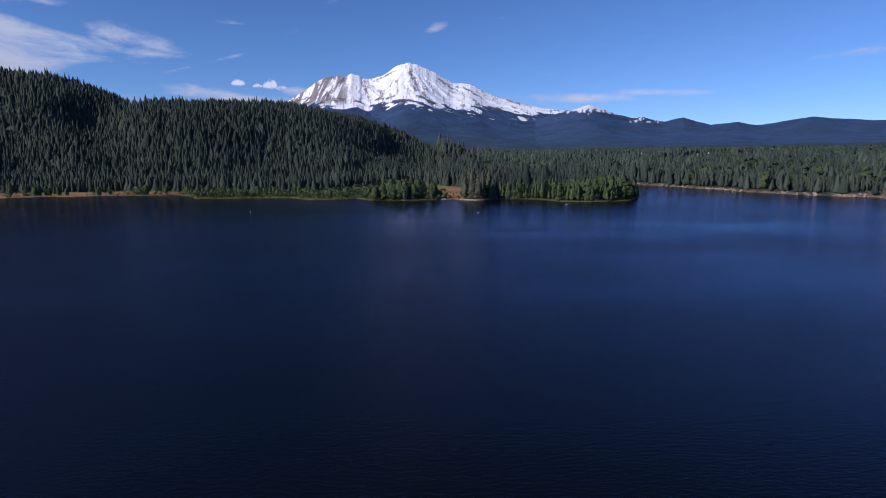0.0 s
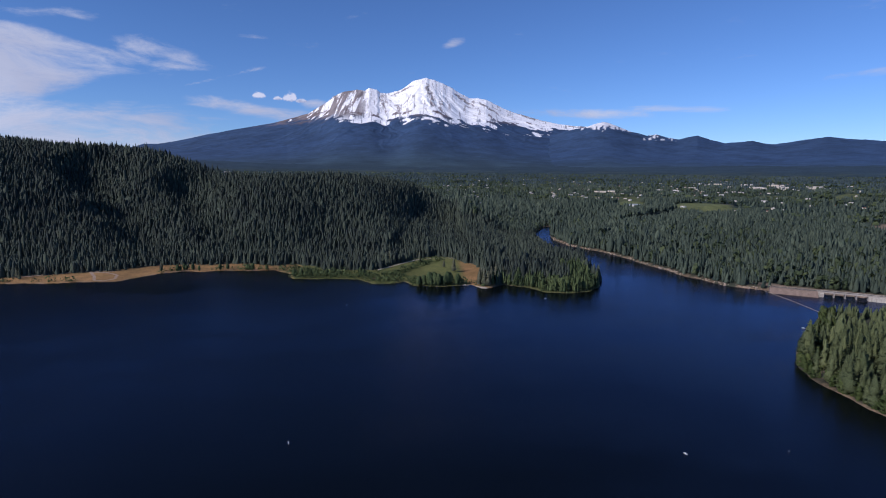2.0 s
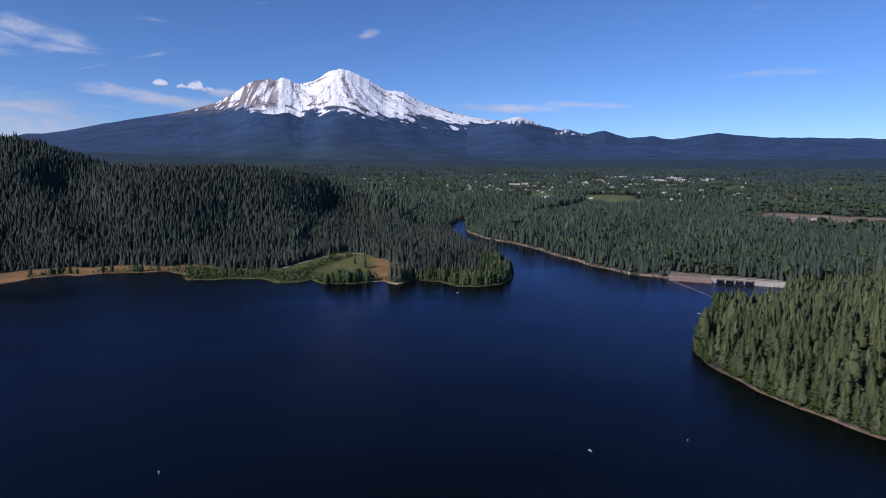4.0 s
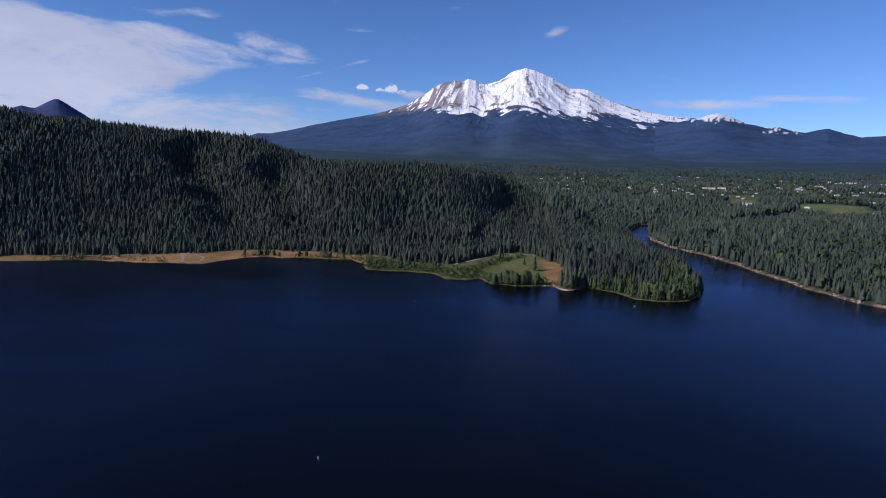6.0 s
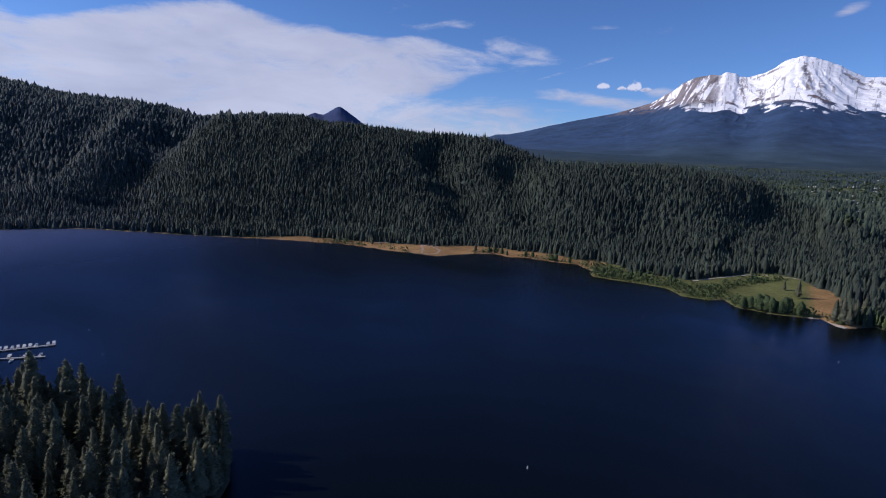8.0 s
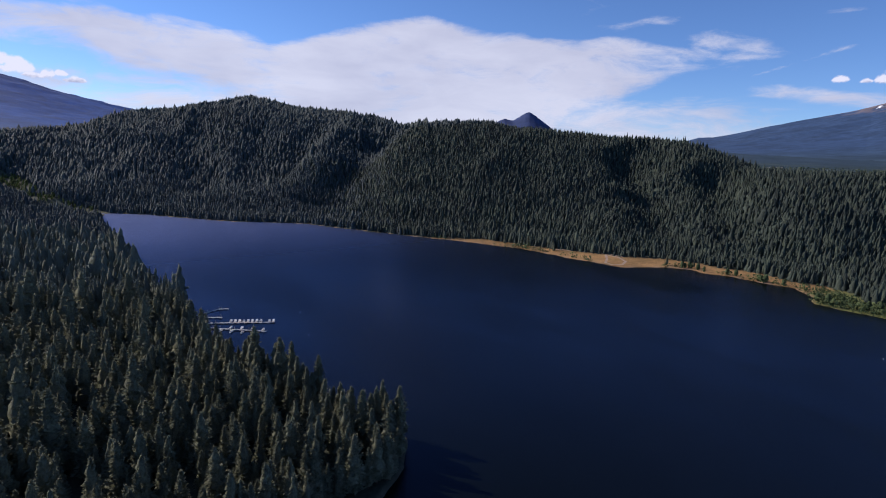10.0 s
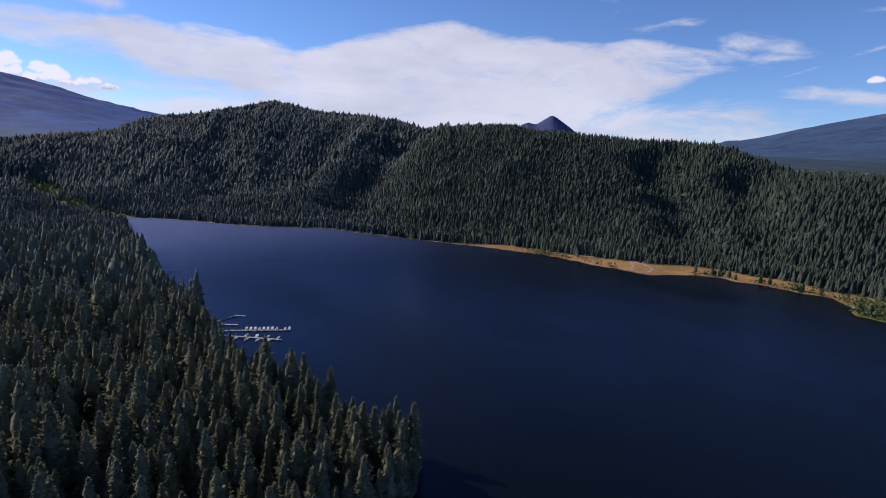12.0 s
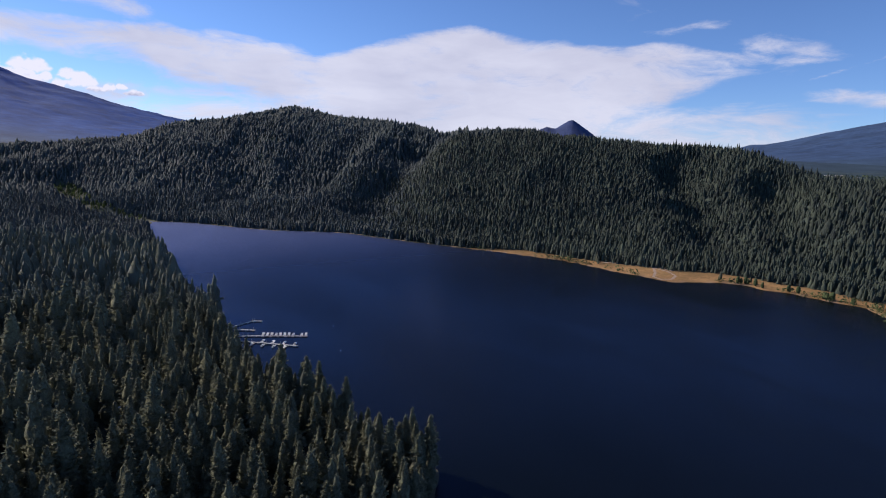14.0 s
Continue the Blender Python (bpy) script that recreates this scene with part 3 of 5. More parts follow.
# ---- tree shapes, one unit high ----
def tuft_tree(rings, sides, width, seed, low=0.05, jag=0.3, power=0.72, belly=0.24):
    """A conifer crown as a slim spindle of uneven tufts, rounded below and drawn out to a tip."""
    rng = np.random.default_rng(seed)
    v, f = [], []
    lean = (rng.random(2) - 0.5) * 0.03
    for i in range(rings):
        t = i / rings
        rad = width * min(1.0, (t + 0.10) / belly) ** 0.8 * ((1 - t) ** power + 0.02)
        for k in range(sides):
            a = 6.2832 * (k + 0.5 * (i % 2)) / sides + (rng.random() - 0.5) * 0.6 / sides
            out = 1 + jag * (2 * rng.random() - 1) + (0.5 * jag if (i + k) % 2 else -0.5 * jag)
            z = low + (1 - low) * (t + (0.35 * rng.random() - 0.22 * (out - 1)) / rings)
            v.append((math.cos(a) * rad * out + lean[0] * t, math.sin(a) * rad * out + lean[1] * t, z))
    top = len(v)
    v.append((lean[0], lean[1], 1.0))
    for i in range(rings - 1):
        for k in range(sides):
            a, b = i * sides + k, i * sides + (k + 1) % sides
            c, d = a + sides, b + sides
            f += [(a, b, c), (b, d, c)] if i % 2 == 0 else [(a, b, d), (a, d, c)]
    for k in range(sides):
        f.append(((rings - 1) * sides + k, (rings - 1) * sides + (k + 1) % sides, top))
    return np.array(v), np.array(f)


def clump_tree(clumps, seed, width=0.42, low=0.15, size=1.0):
    """A broadleaf crown of many small tilted leaf clumps round a hollow core."""
    rng = np.random.default_rng(seed)
    v, f = [], []
    for k in range(clumps):
        u = rng.random()
        z = low + (1 - low) * u
        rad = width * math.sin(math.pi * (0.12 + 0.83 * u)) ** 0.7 * (0.55 + 0.5 * rng.random())
        a = rng.random() * 6.283
        p = np.array((math.cos(a) * rad, math.sin(a) * rad, z))
        s = (0.10 + 0.09 * rng.random()) * size
        c = len(v)
        out = np.array((math.cos(a), math.sin(a), 0.9 * (u - 0.25)))
        out /= np.linalg.norm(out)
        side = np.cross(out, (0, 0, 1.0))
        side /= np.linalg.norm(side) + 1e-9
        up = np.cross(side, out)
        v.append(p + out * s * 0.55)
        for q in range(4):
            b = q * 1.571 + rng.random() * 0.8
            v.append(p + (side * math.cos(b) + up * math.sin(b)) * s * (0.7 + 0.6 * rng.random()) - out * s * 0.2)
        for q in range(4):
            f.append((c, c + 1 + q, c + 1 + (q + 1) % 4))
    return np.array(v), np.array(f)


def forest(name, xy, heights, widths, shapes, mat, label, category="forest", seed=1, vary=0.27, sink=0.0, soft=True):
    """Joins trees at the given places into one mesh."""
    rng = np.random.default_rng(seed)
    n = len(xy)
    z = ground_height(xy[:, 0], xy[:, 1])
    kind = rng.integers(0, len(shapes), n)
    turn = rng.random(n) * 6.283
    tint = sat(0.5 + vary * rng.standard_normal(n) + 0.6 * (fbm(xy[:, 0] / 120, xy[:, 1] / 120, 3, 77) - 0.5))
    vs, fs, ts, base = [], [], [], 0
    for k, (v, f) in enumerate(shapes):
        m = np.nonzero(kind == k)[0]
        if not len(m):
            continue
        c, s = np.cos(turn[m])[:, None], np.sin(turn[m])[:, None]
        w = (widths[m] * heights[m])[:, None]
        X = (v[:, 0] * c - v[:, 1] * s) * w + xy[m, 0][:, None]
        Y = (v[:, 0] * s + v[:, 1] * c) * w + xy[m, 1][:, None]
        Z = v[:, 2] * heights[m][:, None] + z[m][:, None] - 0.3 - sink * heights[m][:, None]
        vs.append(np.stack((X, Y, Z), -1).reshape(-1, 3))
        fs.append((f[None] + (np.arange(len(m)) * len(v))[:, None, None]).reshape(-1, 3) + base)
        ts.append(np.repeat(tint[m], len(v)))
        base += len(m) * len(v)
    me = mesh_from(name, np.concatenate(vs) * S, np.concatenate(fs), [mat], soft)
    point_value(me, "tint", np.concatenate(ts))
    return tagged(new(name, me), label, category, kind="stuff")


def scatter(x0, y0, x1, y1, spacing, seed):
    rng = np.random.default_rng(seed)
    gx, gy = np.meshgrid(np.arange(x0, x1, spacing), np.arange(y0, y1, spacing))
    p = np.stack((gx.ravel(), gy.ravel()), 1)
    return p + (rng.random(p.shape) - 0.5) * spacing * 0.95


def azimuth(p):
    return np.degrees(np.arctan2(p[:, 0], p[:, 1]))


def wooded(p, seed=3):
    """True where trees stand."""
    d = shore_distance(p[:, 0], p[:, 1])
    m = margin(p[:, 0], p[:, 1])
    ok = d > np.where(m > 2, m, 1.0 + 1.2 * rocky(p[:, 0], p[:, 1]) + 3.2 * ((p[:, 0] < -540) & (p[:, 1] > 125))) + 2 * vnoise(p[:, 0] / 15, p[:, 1] / 15, 4)
    return ok, d



def spray_tree(sprays, seed, width=0.17, low=0.16, size=0.06, power=0.75, droop=0.35, solid=True):
    """A conifer crown of many small foliage sprays set on whorls, thinning and uneven towards the edge."""
    rng = np.random.default_rng(seed)
    v, f = [], []
    whorls = max(6, sprays // 8)
    lop = rng.random(4) * 6.283
    for k in range(sprays):
        u = (int(rng.random() ** 1.15 * whorls) + 0.35 * rng.random()) / whorls
        z = low + (1 - low) * u
        a = rng.random() * 6.283
        lobe = 1 + 0.18 * math.sin(a + lop[0] + 5 * u) + 0.14 * math.sin(2 * a + lop[1] + 9 * u)
        rad = width * lobe * min(1.0, (u + 0.05) / 0.16) * (1 - u) ** power * (0.45 + 0.6 * rng.random() ** 0.6)
        s = size * (0.7 + 0.6 * rng.random()) * (1.15 - 0.55 * u)
        out = np.array((math.cos(a), math.sin(a), 0.75 * u - droop))
        out /= np.linalg.norm(out)
        side = np.array((-math.sin(a), math.cos(a), 0.0))
        up = np.cross(out, side)
        p = np.array((math.cos(a) * rad, math.sin(a) * rad, z))
        c = len(v)
        if solid:
            v.append(p + out * s * 0.9)
            v.append(p + side * s * (0.55 + 0.3 * rng.random()) - out * s * 0.3)
            v.append(p - side * s * (0.55 + 0.3 * rng.random()) - out * s * 0.3)
            v.append(p - up * s * (0.6 + 0.3 * rng.random()) * (1 if up[2] < 0 else -1) - out * s * 0.5)
            v.append(p + up * s * 0.35 * (1 if up[2] < 0 else -1) - out * s * 0.2)
            f += [(c, c + 1, c + 3), (c, c + 3, c + 2), (c, c + 2, c + 4), (c, c + 4, c + 1)]
        else:
            root = p - out * s * 0.6
            for q in range(3):
                tip = p + out * s * (0.5 + 0.5 * rng.random()) + side * s * 0.75 * (q - 1 + 0.5 * (rng.random() - 0.5)) + np.array((0, 0, s * (0.75 * rng.random() - 0.2)))
                across = np.cross(tip - root, rng.standard_normal(3))
                across *= s * (0.26 + 0.14 * rng.random()) / (np.linalg.norm(across) + 1e-9)
                c = len(v)
                v += [root - across * 0.5, (root + tip) / 2 + across, tip, (root + tip) / 2 - across]
                f += [(c, c + 1, c + 2), (c, c + 2, c + 3)]
    c = len(v)
    v += [(0.014, 0, 0.93), (-0.01, 0.014, 0.92), (-0.008, -0.014, 0.94), (0, 0, 1.03)]
    f += [(c, c + 1, c + 3), (c + 1, c + 2, c + 3), (c + 2, c, c + 3)]
    return np.array(v), np.array(f)


def with_trunk(shape, top=0.5, wide=0.012):
    v, f = shape
    c = len(v)
    ring = [(math.cos(k * 2.094) * wide, math.sin(k * 2.094) * wide, -0.02) for k in range(3)] + [(0, 0, top)]
    return np.vstack((v, ring)), np.vstack((f, [(c, c + 1, c + 3), (c + 1, c + 2, c + 3), (c + 2, c, c + 3)]))


def full_tree(seed, sprays, core, width, size, rings=12, sides=7):
    """A ragged core of tufts clothed in needle sprays."""
    v, f = spray_tree(sprays, seed, width, 0.09, size, 0.78, 0.15, False)
    cv, cf = tuft_tree(rings, sides, core, seed + 40, 0.06, 0.48, 0.78)
    return np.vstack((v, cv)), np.vstack((f, cf + len(v)))


SPRAY_NEAR = [with_trunk(full_tree(300 + k, 96, 0.126 + 0.014 * (k % 3), 0.172 + 0.016 * (k % 3), 0.046)) for k in range(8)]
SPINDLE_MID = [tuft_tree(5, 5, 0.150 + 0.018 * (k % 4), 200 + k, 0.02, 0.5, 0.95 + 0.12 * (k % 3), 0.18) for k in range(8)]
SPRAY_MID = [with_trunk(full_tree(330 + k, 22, 0.128 + 0.012 * (k % 3), 0.165 + 0.016 * (k % 3), 0.070, 7, 5)) for k in range(8)]
SPINDLE_TALL = [with_trunk(tuft_tree(7, 6, 0.150 + 0.02 * (k % 3), 230 + k, 0.06, 0.5, 0.85)) for k in range(8)]
SPINDLE_BACK = [tuft_tree(4, 4, 0.160 + 0.02 * (k % 4), 430 + k, 0.02, 0.5, 0.95 + 0.12 * (k % 3), 0.18) for k in range(6)]
SPINDLE_FAR = [tuft_tree(2, 4, 0.22 + 0.02 * (k % 3), 400 + k, 0.02, 0.3, 0.8, 0.2) for k in range(6)]
CLUMPS = [clump_tree(60, 500 + k, 0.21, 0.03, 0.6) for k in range(5)]
LOBES = [clump_tree(18, 560 + k, 0.21, 0.08, 1.05) for k in range(5)]
DOMES = [clump_tree(4, 540 + k, 0.20, 0.12, 2.1) for k in range(5)]
SHRUBS = [clump_tree(16, 520 + k, 0.75, 0.05) for k in range(4)]

def boulder(seed):
    rng = np.random.default_rng(seed)
    bm = bmesh.new()
    bmesh.ops.create_icosphere(bm, subdivisions=1, radius=0.5)
    v = np.array([x.co[:] for x in bm.verts]) * (0.75 + 0.5 * rng.random((len(bm.verts), 1)))
    f = np.array([[x.index for x in p.verts] for p in bm.faces])
    bm.free()
    return v * (1, 1, 0.8) + (0, 0, 0.3), f


ROCKS = [boulder(580 + k) for k in range(5)]


def town_spots():
    """Where houses stand in the valley: azimuth, distance and kind."""
    rng = random.Random(9)
    spots = []
    for k in range(46):
        spots.append((rng.gauss(31.0, 3.6), rng.uniform(2200, 3100), rng.choice((0, 0, 0, 1, 1, 1, 2, 2))))
    for k in range(84):
        spots.append((rng.uniform(2, 44), rng.uniform(1450, 3000), rng.choice((0, 1, 2))))
    for k in range(12):
        spots.append((rng.uniform(-22.5, -16), rng.uniform(4100, 4300), rng.choice((2, 4, 2))))
    for k in range(110):
        street = rng.choice((1750, 1980, 2250, 2550, 2900, 3300))
        spots.append((rng.gauss(26, 10), street + rng.uniform(-60, 60), rng.choice((0, 0, 1, 2))))
    for k in range(70):
        spots.append((rng.uniform(1, 17), rng.uniform(1650, 3300), rng.choice((0, 0, 2, 1))))
    for k in range(40):
        spots.append((rng.gauss(32.5, 3.0), rng.uniform(2450, 2900), rng.choice((0, 2, 2, 4))))
    spots += [(21.4, 1490, 3), (20.9, 1480, 2), (18.0, 2050, 4), (19.0, 2110, 4), (36.2, 2620, 4), (32.4, 2560, 4), (34.1, 2700, 4), (45.5, 1250, 0)]
    return spots


TOWN_SPOTS = town_spots()


def is_tall(p):
    """The old trees on the south shore and the eastern point."""
    return ((p[:, 1] < 180) & (p[:, 0] > -760)) | ((p[:, 1] < 470) & (p[:, 0] > 200))


def spruce(name, seed, label):
    """A single conifer, 28 m high: trunk, a few bare lower limbs and a crown of sprays."""
    rng = np.random.default_rng(seed)
    H = 28.0
    tree = empty(name, 0, 0, 0)
    bm = bmesh.new()
    bmesh.ops.create_cone(bm, segments=7, radius1=0.42, radius2=0.07, depth=H * 0.9, cap_ends=True,
                          matrix=Matrix.Translation((0, 0, H * 0.45 - 0.4)))
    part("trunk", bm, MAT_BARK, tree, "reddish brown tapered trunk")
    for k in range(4):
        bm = bmesh.new()
        a = rng.random() * 6.283
        m = Matrix.Translation((0, 0, H * (0.10 + 0.035 * k))) @ Matrix.Rotation(a, 4, "Z") @ Matrix.Rotation(radians(78 + 16 * rng.random()), 4, "Y")
        ln = 1.6 + 1.4 * rng.random()
        bmesh.ops.create_cone(bm, segments=4, radius1=0.09, radius2=0.02, depth=ln, cap_ends=True, matrix=m @ Matrix.Translation((0, 0, ln / 2)))
        part("limb", bm, MAT_BARK, tree)
    v, f = spray_tree(230, seed, 0.172 + 0.04 * rng.random(), 0.09, 0.040, 0.68 + 0.2 * rng.random(), 0.15, False)
    cv, cf = tuft_tree(20, 9, 0.115 + 0.03 * rng.random(), seed + 40, 0.08, 0.46, 0.74)
    f = np.vstack((f, cf + len(v)))
    v = np.vstack((v, cv))
    me = mesh_from("crown", v * H * S, f, [MAT_PINE_VEILED])
    tint = 0.35 + 0.4 * rng.random()
    pocket = np.repeat(rng.random(len(v) // 12 + 1), 12)[:len(v)]
    point_value(me, "tint", sat(tint + 0.5 * (pocket - 0.5)))
    ob = new("crown", me)
    ob.parent = tree
    return tagged(tree, label, "tree", "pines on the near shore")


def plant():
    rng = np.random.default_rng(11)
    # hills and shores out to 1.9 km
    p = scatter(-1900, -420, 760, 1500, 5.2, 21)
    ok, d = wooded(p)
    az, r = azimuth(p), np.hypot(p[:, 0], p[:, 1])
    top_az = [math.degrees(math.atan2(c[0], c[1])) for c in CREST_WEST[:-2] + CREST_MAIN[1:]]
    top_r = [math.hypot(c[0], c[1]) for c in CREST_WEST[:-2] + CREST_MAIN[1:]]
    hidden = (r > np.interp(az, top_az, top_r) + 60) & (az < 6) & (rng.random(len(p)) > 0.14)
    around = ((az > -99) & (az < 58)) | (r < 420)
    p = p[ok & around & ~hidden & (r < 1900) & (cleared(p[:, 0], p[:, 1]) < 0.35)]
    r = np.hypot(p[:, 0], p[:, 1])
    d = shore_distance(p[:, 0], p[:, 1])
    tall = is_tall(p)
    h = 11.8 + 8.5 * rng.random(len(p)) + 8 * (fbm(p[:, 0] / 60, p[:, 1] / 60, 2, 31) - 0.5)
    h = h * np.where(tall, np.where(p[:, 0] > 200, np.interp(p[:, 1], [250, 315, 370, 430], [1.2, 1.05, 0.6, 0.45]), np.where(p[:, 0] > -285, 1.44, 1.3)), 1.0) * np.where(rng.random(len(p)) < 0.06, 1.4, 1.0)
    h = np.where((p[:, 0] > 110) & (p[:, 0] < 290) & (p[:, 1] > 760) & (p[:, 1] < 1240) & (p[:, 0] < 225 + 0.5 * np.maximum(p[:, 1] - 1060, 0)), h * np.where(d < 25, 0.62, 0.75), h)
    h = np.where((p[:, 0] > 50) & (p[:, 0] < 215) & (p[:, 1] > 510) & (p[:, 1] < 720), h * 1.2, h)
    h = np.where(tall, h, h * np.where(p[:, 0] > 215, 0.86, 1.12))
    w = 0.84 + 0.42 * rng.random(len(p))
    keep = rng.random(len(p)) < np.where(tall, np.where(d < 11, 0.8, np.where((r < 430) | (p[:, 0] > 200), 0.52, 0.42)), 0.97)
    h = np.where((p[:, 0] < -285) & (p[:, 0] > -352) & (p[:, 1] > 60) & (d < 16), h * 0.62, h)
    tip = (p[:, 0] > 84) & (p[:, 0] < 178) & (p[:, 1] > 490) & (p[:, 1] < 640) & (d < 26 + 16 * rng.random(len(p)))
    azp = azimuth(p)
    near = (r < 430) & keep & ~tip & (azp > -99) & (azp < 58)
    # the stand that the camera passes nearest is built tree by tree
    stand = near & (p[:, 0] > -345) & (p[:, 0] < -140) & (p[:, 1] > -40) & (p[:, 1] < 150)
    order = np.nonzero(stand)[0]
    order = order[np.argsort(np.hypot(p[order, 0] + 190, p[order, 1] - 90))][:290]
    single = np.zeros(len(p), bool)
    single[order] = True
    b = ~near & keep & ~tip & (r < 1250)
    c = (r >= 1250) & keep & (rng.random(len(p)) < 0.62)
    a = near & ~single
    kinds = [spruce("conifer_tree", 700 + k, "tall grey-green pine with a full crown on the near shore") for k in range(8)]
    zs = ground_height(p[:, 0], p[:, 1])
    for n, i in enumerate(order):
        k = h[i] / 28.0
        m = pose(p[i, 0] * S, p[i, 1] * S, zs[i] * S - 0.02, 0, 0, rng.random() * 360) @ Matrix.Diagonal((k * w[i] ** 0.5, k * w[i] ** 0.5, k, 1))
        if n < len(kinds):
            kinds[n].matrix_basis = m
        else:
            src = kinds[rng.integers(0, len(kinds))]
            t = copy_thing(src, pose(0, 0, 0))
            t.matrix_basis = m
    west = a & (p[:, 0] < 0)
    forest("forest_near", p[west], h[west], w[west], SPRAY_NEAR, MAT_PINE_VEILED, "dense grey-green pines on the near southern shore", seed=1, soft=False)
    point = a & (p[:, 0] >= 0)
    forest("forest_point", p[point], h[point], w[point], SPRAY_NEAR, MAT_POINT_LIT, "sunlit green pines on the eastern point", seed=17, soft=False)
    east = (p[:, 0] > 60) & ((p[:, 0] > 215) | (p[:, 1] > 1040))
    old = b & tall & (azp < 0)
    beyond = old & (r > 500)
    forest("forest_beyond", p[beyond], h[beyond], w[beyond], SPINDLE_TALL, MAT_SOUTH_HAZED, "grey-green pines beyond the marina, paled for haze", seed=13, soft=False)
    nearer = old & ~beyond
    forest("forest_south", p[nearer], h[nearer], w[nearer], SPRAY_MID, MAT_SOUTH_HAZED, "tall grey-green pines along the southern shore, paled for haze", seed=13, soft=False)
    b = b & ~old
    far_west = b & ~east & (azp < -60 + 3 * rng.standard_normal(len(p)))
    forest("forest_west", p[far_west], h[far_west], w[far_west], SPINDLE_BACK, MAT_RIDGE_HAZED, "green conifer forest on the western slopes, paled for haze", seed=19, vary=0.16, sink=0.34, soft=False)
    b = b & ~far_west
    lower = b & ~east & (r < 820)
    upper = b & ~east & ~lower
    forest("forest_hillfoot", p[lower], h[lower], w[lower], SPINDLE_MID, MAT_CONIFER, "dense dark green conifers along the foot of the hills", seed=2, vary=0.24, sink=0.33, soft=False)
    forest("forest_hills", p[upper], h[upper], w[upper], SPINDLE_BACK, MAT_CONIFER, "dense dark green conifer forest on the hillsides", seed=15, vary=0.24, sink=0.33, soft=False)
    mixed = b & east & ~tall & ((p[:, 0] > 230) | (p[:, 1] > 1040)) & (rng.random(len(p)) < 0.03 + 0.16 * smooth((fbm(p[:, 0] / 90, p[:, 1] / 90, 3, 49) - 0.52) / 0.12))
    forest("woodland_east", p[mixed], h[mixed] * 0.9, w[mixed] * 1.15, LOBES, MAT_OLIVE, "olive broadleaf trees scattered among eastern conifers", "woodland", 12)
    east = east & ~mixed
    b = b & ~mixed
    back = b & east & (r > 820)
    forest("forest_upland", p[back], h[back] * 1.15, w[back] * 1.15, SPINDLE_BACK, MAT_VALLEY, "grey-green conifers behind the eastern arm", seed=14, soft=False)
    front = b & east & ~back
    rise = front & tall
    forest("forest_rise", p[rise], h[rise], w[rise], SPINDLE_TALL, MAT_POINT_LIT, "green pines on the rise behind the eastern point", seed=20, soft=False)
    front = front & ~tall
    forest("forest_east", p[front], h[front], w[front], SPINDLE_MID, MAT_VALLEY, "grey-green conifers along the eastern arm and dam", seed=7, soft=False)
    rear = c & (azp > -30)
    forest("forest_rear", p[rear], h[rear], w[rear] * 1.1, SPINDLE_FAR, MAT_VALLEY, "conifers on the slopes behind the hills", seed=18)
    c = c & (azp <= -30)
    forest("forest_ridges", p[c], h[c] * 1.1, w[c] * 1.05, SPINDLE_FAR, MAT_RIDGE_HAZED, "conifer forest on the western ridge, paled for haze", seed=3, vary=0.12, sink=0.32)
    t_xy = scatter(56, 488, 182, 645, 4.6, 27)
    t_d = shore_distance(t_xy[:, 0], t_xy[:, 1])
    t_xy = t_xy[(t_d > 2) & (t_d < np.where(t_xy[:, 0] < 90, 12, 24) + 16 * rng.random(len(t_xy))) & (t_xy[:, 0] > 57 + 4 * rng.random(len(t_xy)))]
    t_h = 7.0 + 8.5 * rng.random(len(t_xy)) + 5 * (fbm(t_xy[:, 0] / 25, t_xy[:, 1] / 25, 2, 33) - 0.5)
    forest("thicket", t_xy, t_h, 0.7 + 0.35 * rng.random(len(t_xy)), CLUMPS[:2] + SPINDLE_TALL[:5], MAT_BROAD, "bright green alders and young firs on the peninsula", "thicket", 5, soft=False)
    # valley woods
    q = scatter(-1500, 500, 4200, 4300, 13.0, 22)
    ok, d = wooded(q)
    az, r = azimuth(q), np.hypot(q[:, 0], q[:, 1])
    town = fbm(q[:, 0] / 170, q[:, 1] / 90, 3, 23) > 0.61
    keep = ok & (az > -25) & (az < 56) & (r > 700) & (r < 4300) & ~(town & (r > 1300)) & (cleared(q[:, 0], q[:, 1]) < 0.35)
    keep &= rng.random(len(q)) < np.interp(r, [700, 1500, 4300], [1.0, 0.95, 0.45])
    keep &= (q[:, 0] > 700) | (q[:, 1] > 1500)
    q = q[keep]
    hx, hy = np.array([(r_ * math.sin(radians(a_)), r_ * math.cos(radians(a_))) for a_, r_, _ in TOWN_SPOTS]).T
    gap = np.full(len(q), 1e9)
    for x_, y_ in zip(hx, hy):
        k_ = 1 / math.hypot(x_, y_)
        along = (q[:, 0] * x_ + q[:, 1] * y_) * k_ - 1 / k_
        off = (q[:, 0] * y_ - q[:, 1] * x_) * k_
        gap = np.minimum(gap, np.hypot(np.where(along < 0, along / 3.5, along), off))
    q = q[gap > 17]
    hq = 9 + 8 * rng.random(len(q))
    wq = 1.0 + 0.5 * rng.random(len(q))
    leafy = rng.random(len(q)) < 0.05 + 0.45 * smooth((fbm(q[:, 0] / 130, q[:, 1] / 130, 3, 47) - 0.5) / 0.15)
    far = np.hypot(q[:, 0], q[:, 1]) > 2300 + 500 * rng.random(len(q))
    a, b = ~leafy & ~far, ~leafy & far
    forest("forest_valley", q[a], hq[a], wq[a], SPINDLE_FAR, MAT_VALLEY, "grey-green conifer woods on the broad valley floor", seed=4)
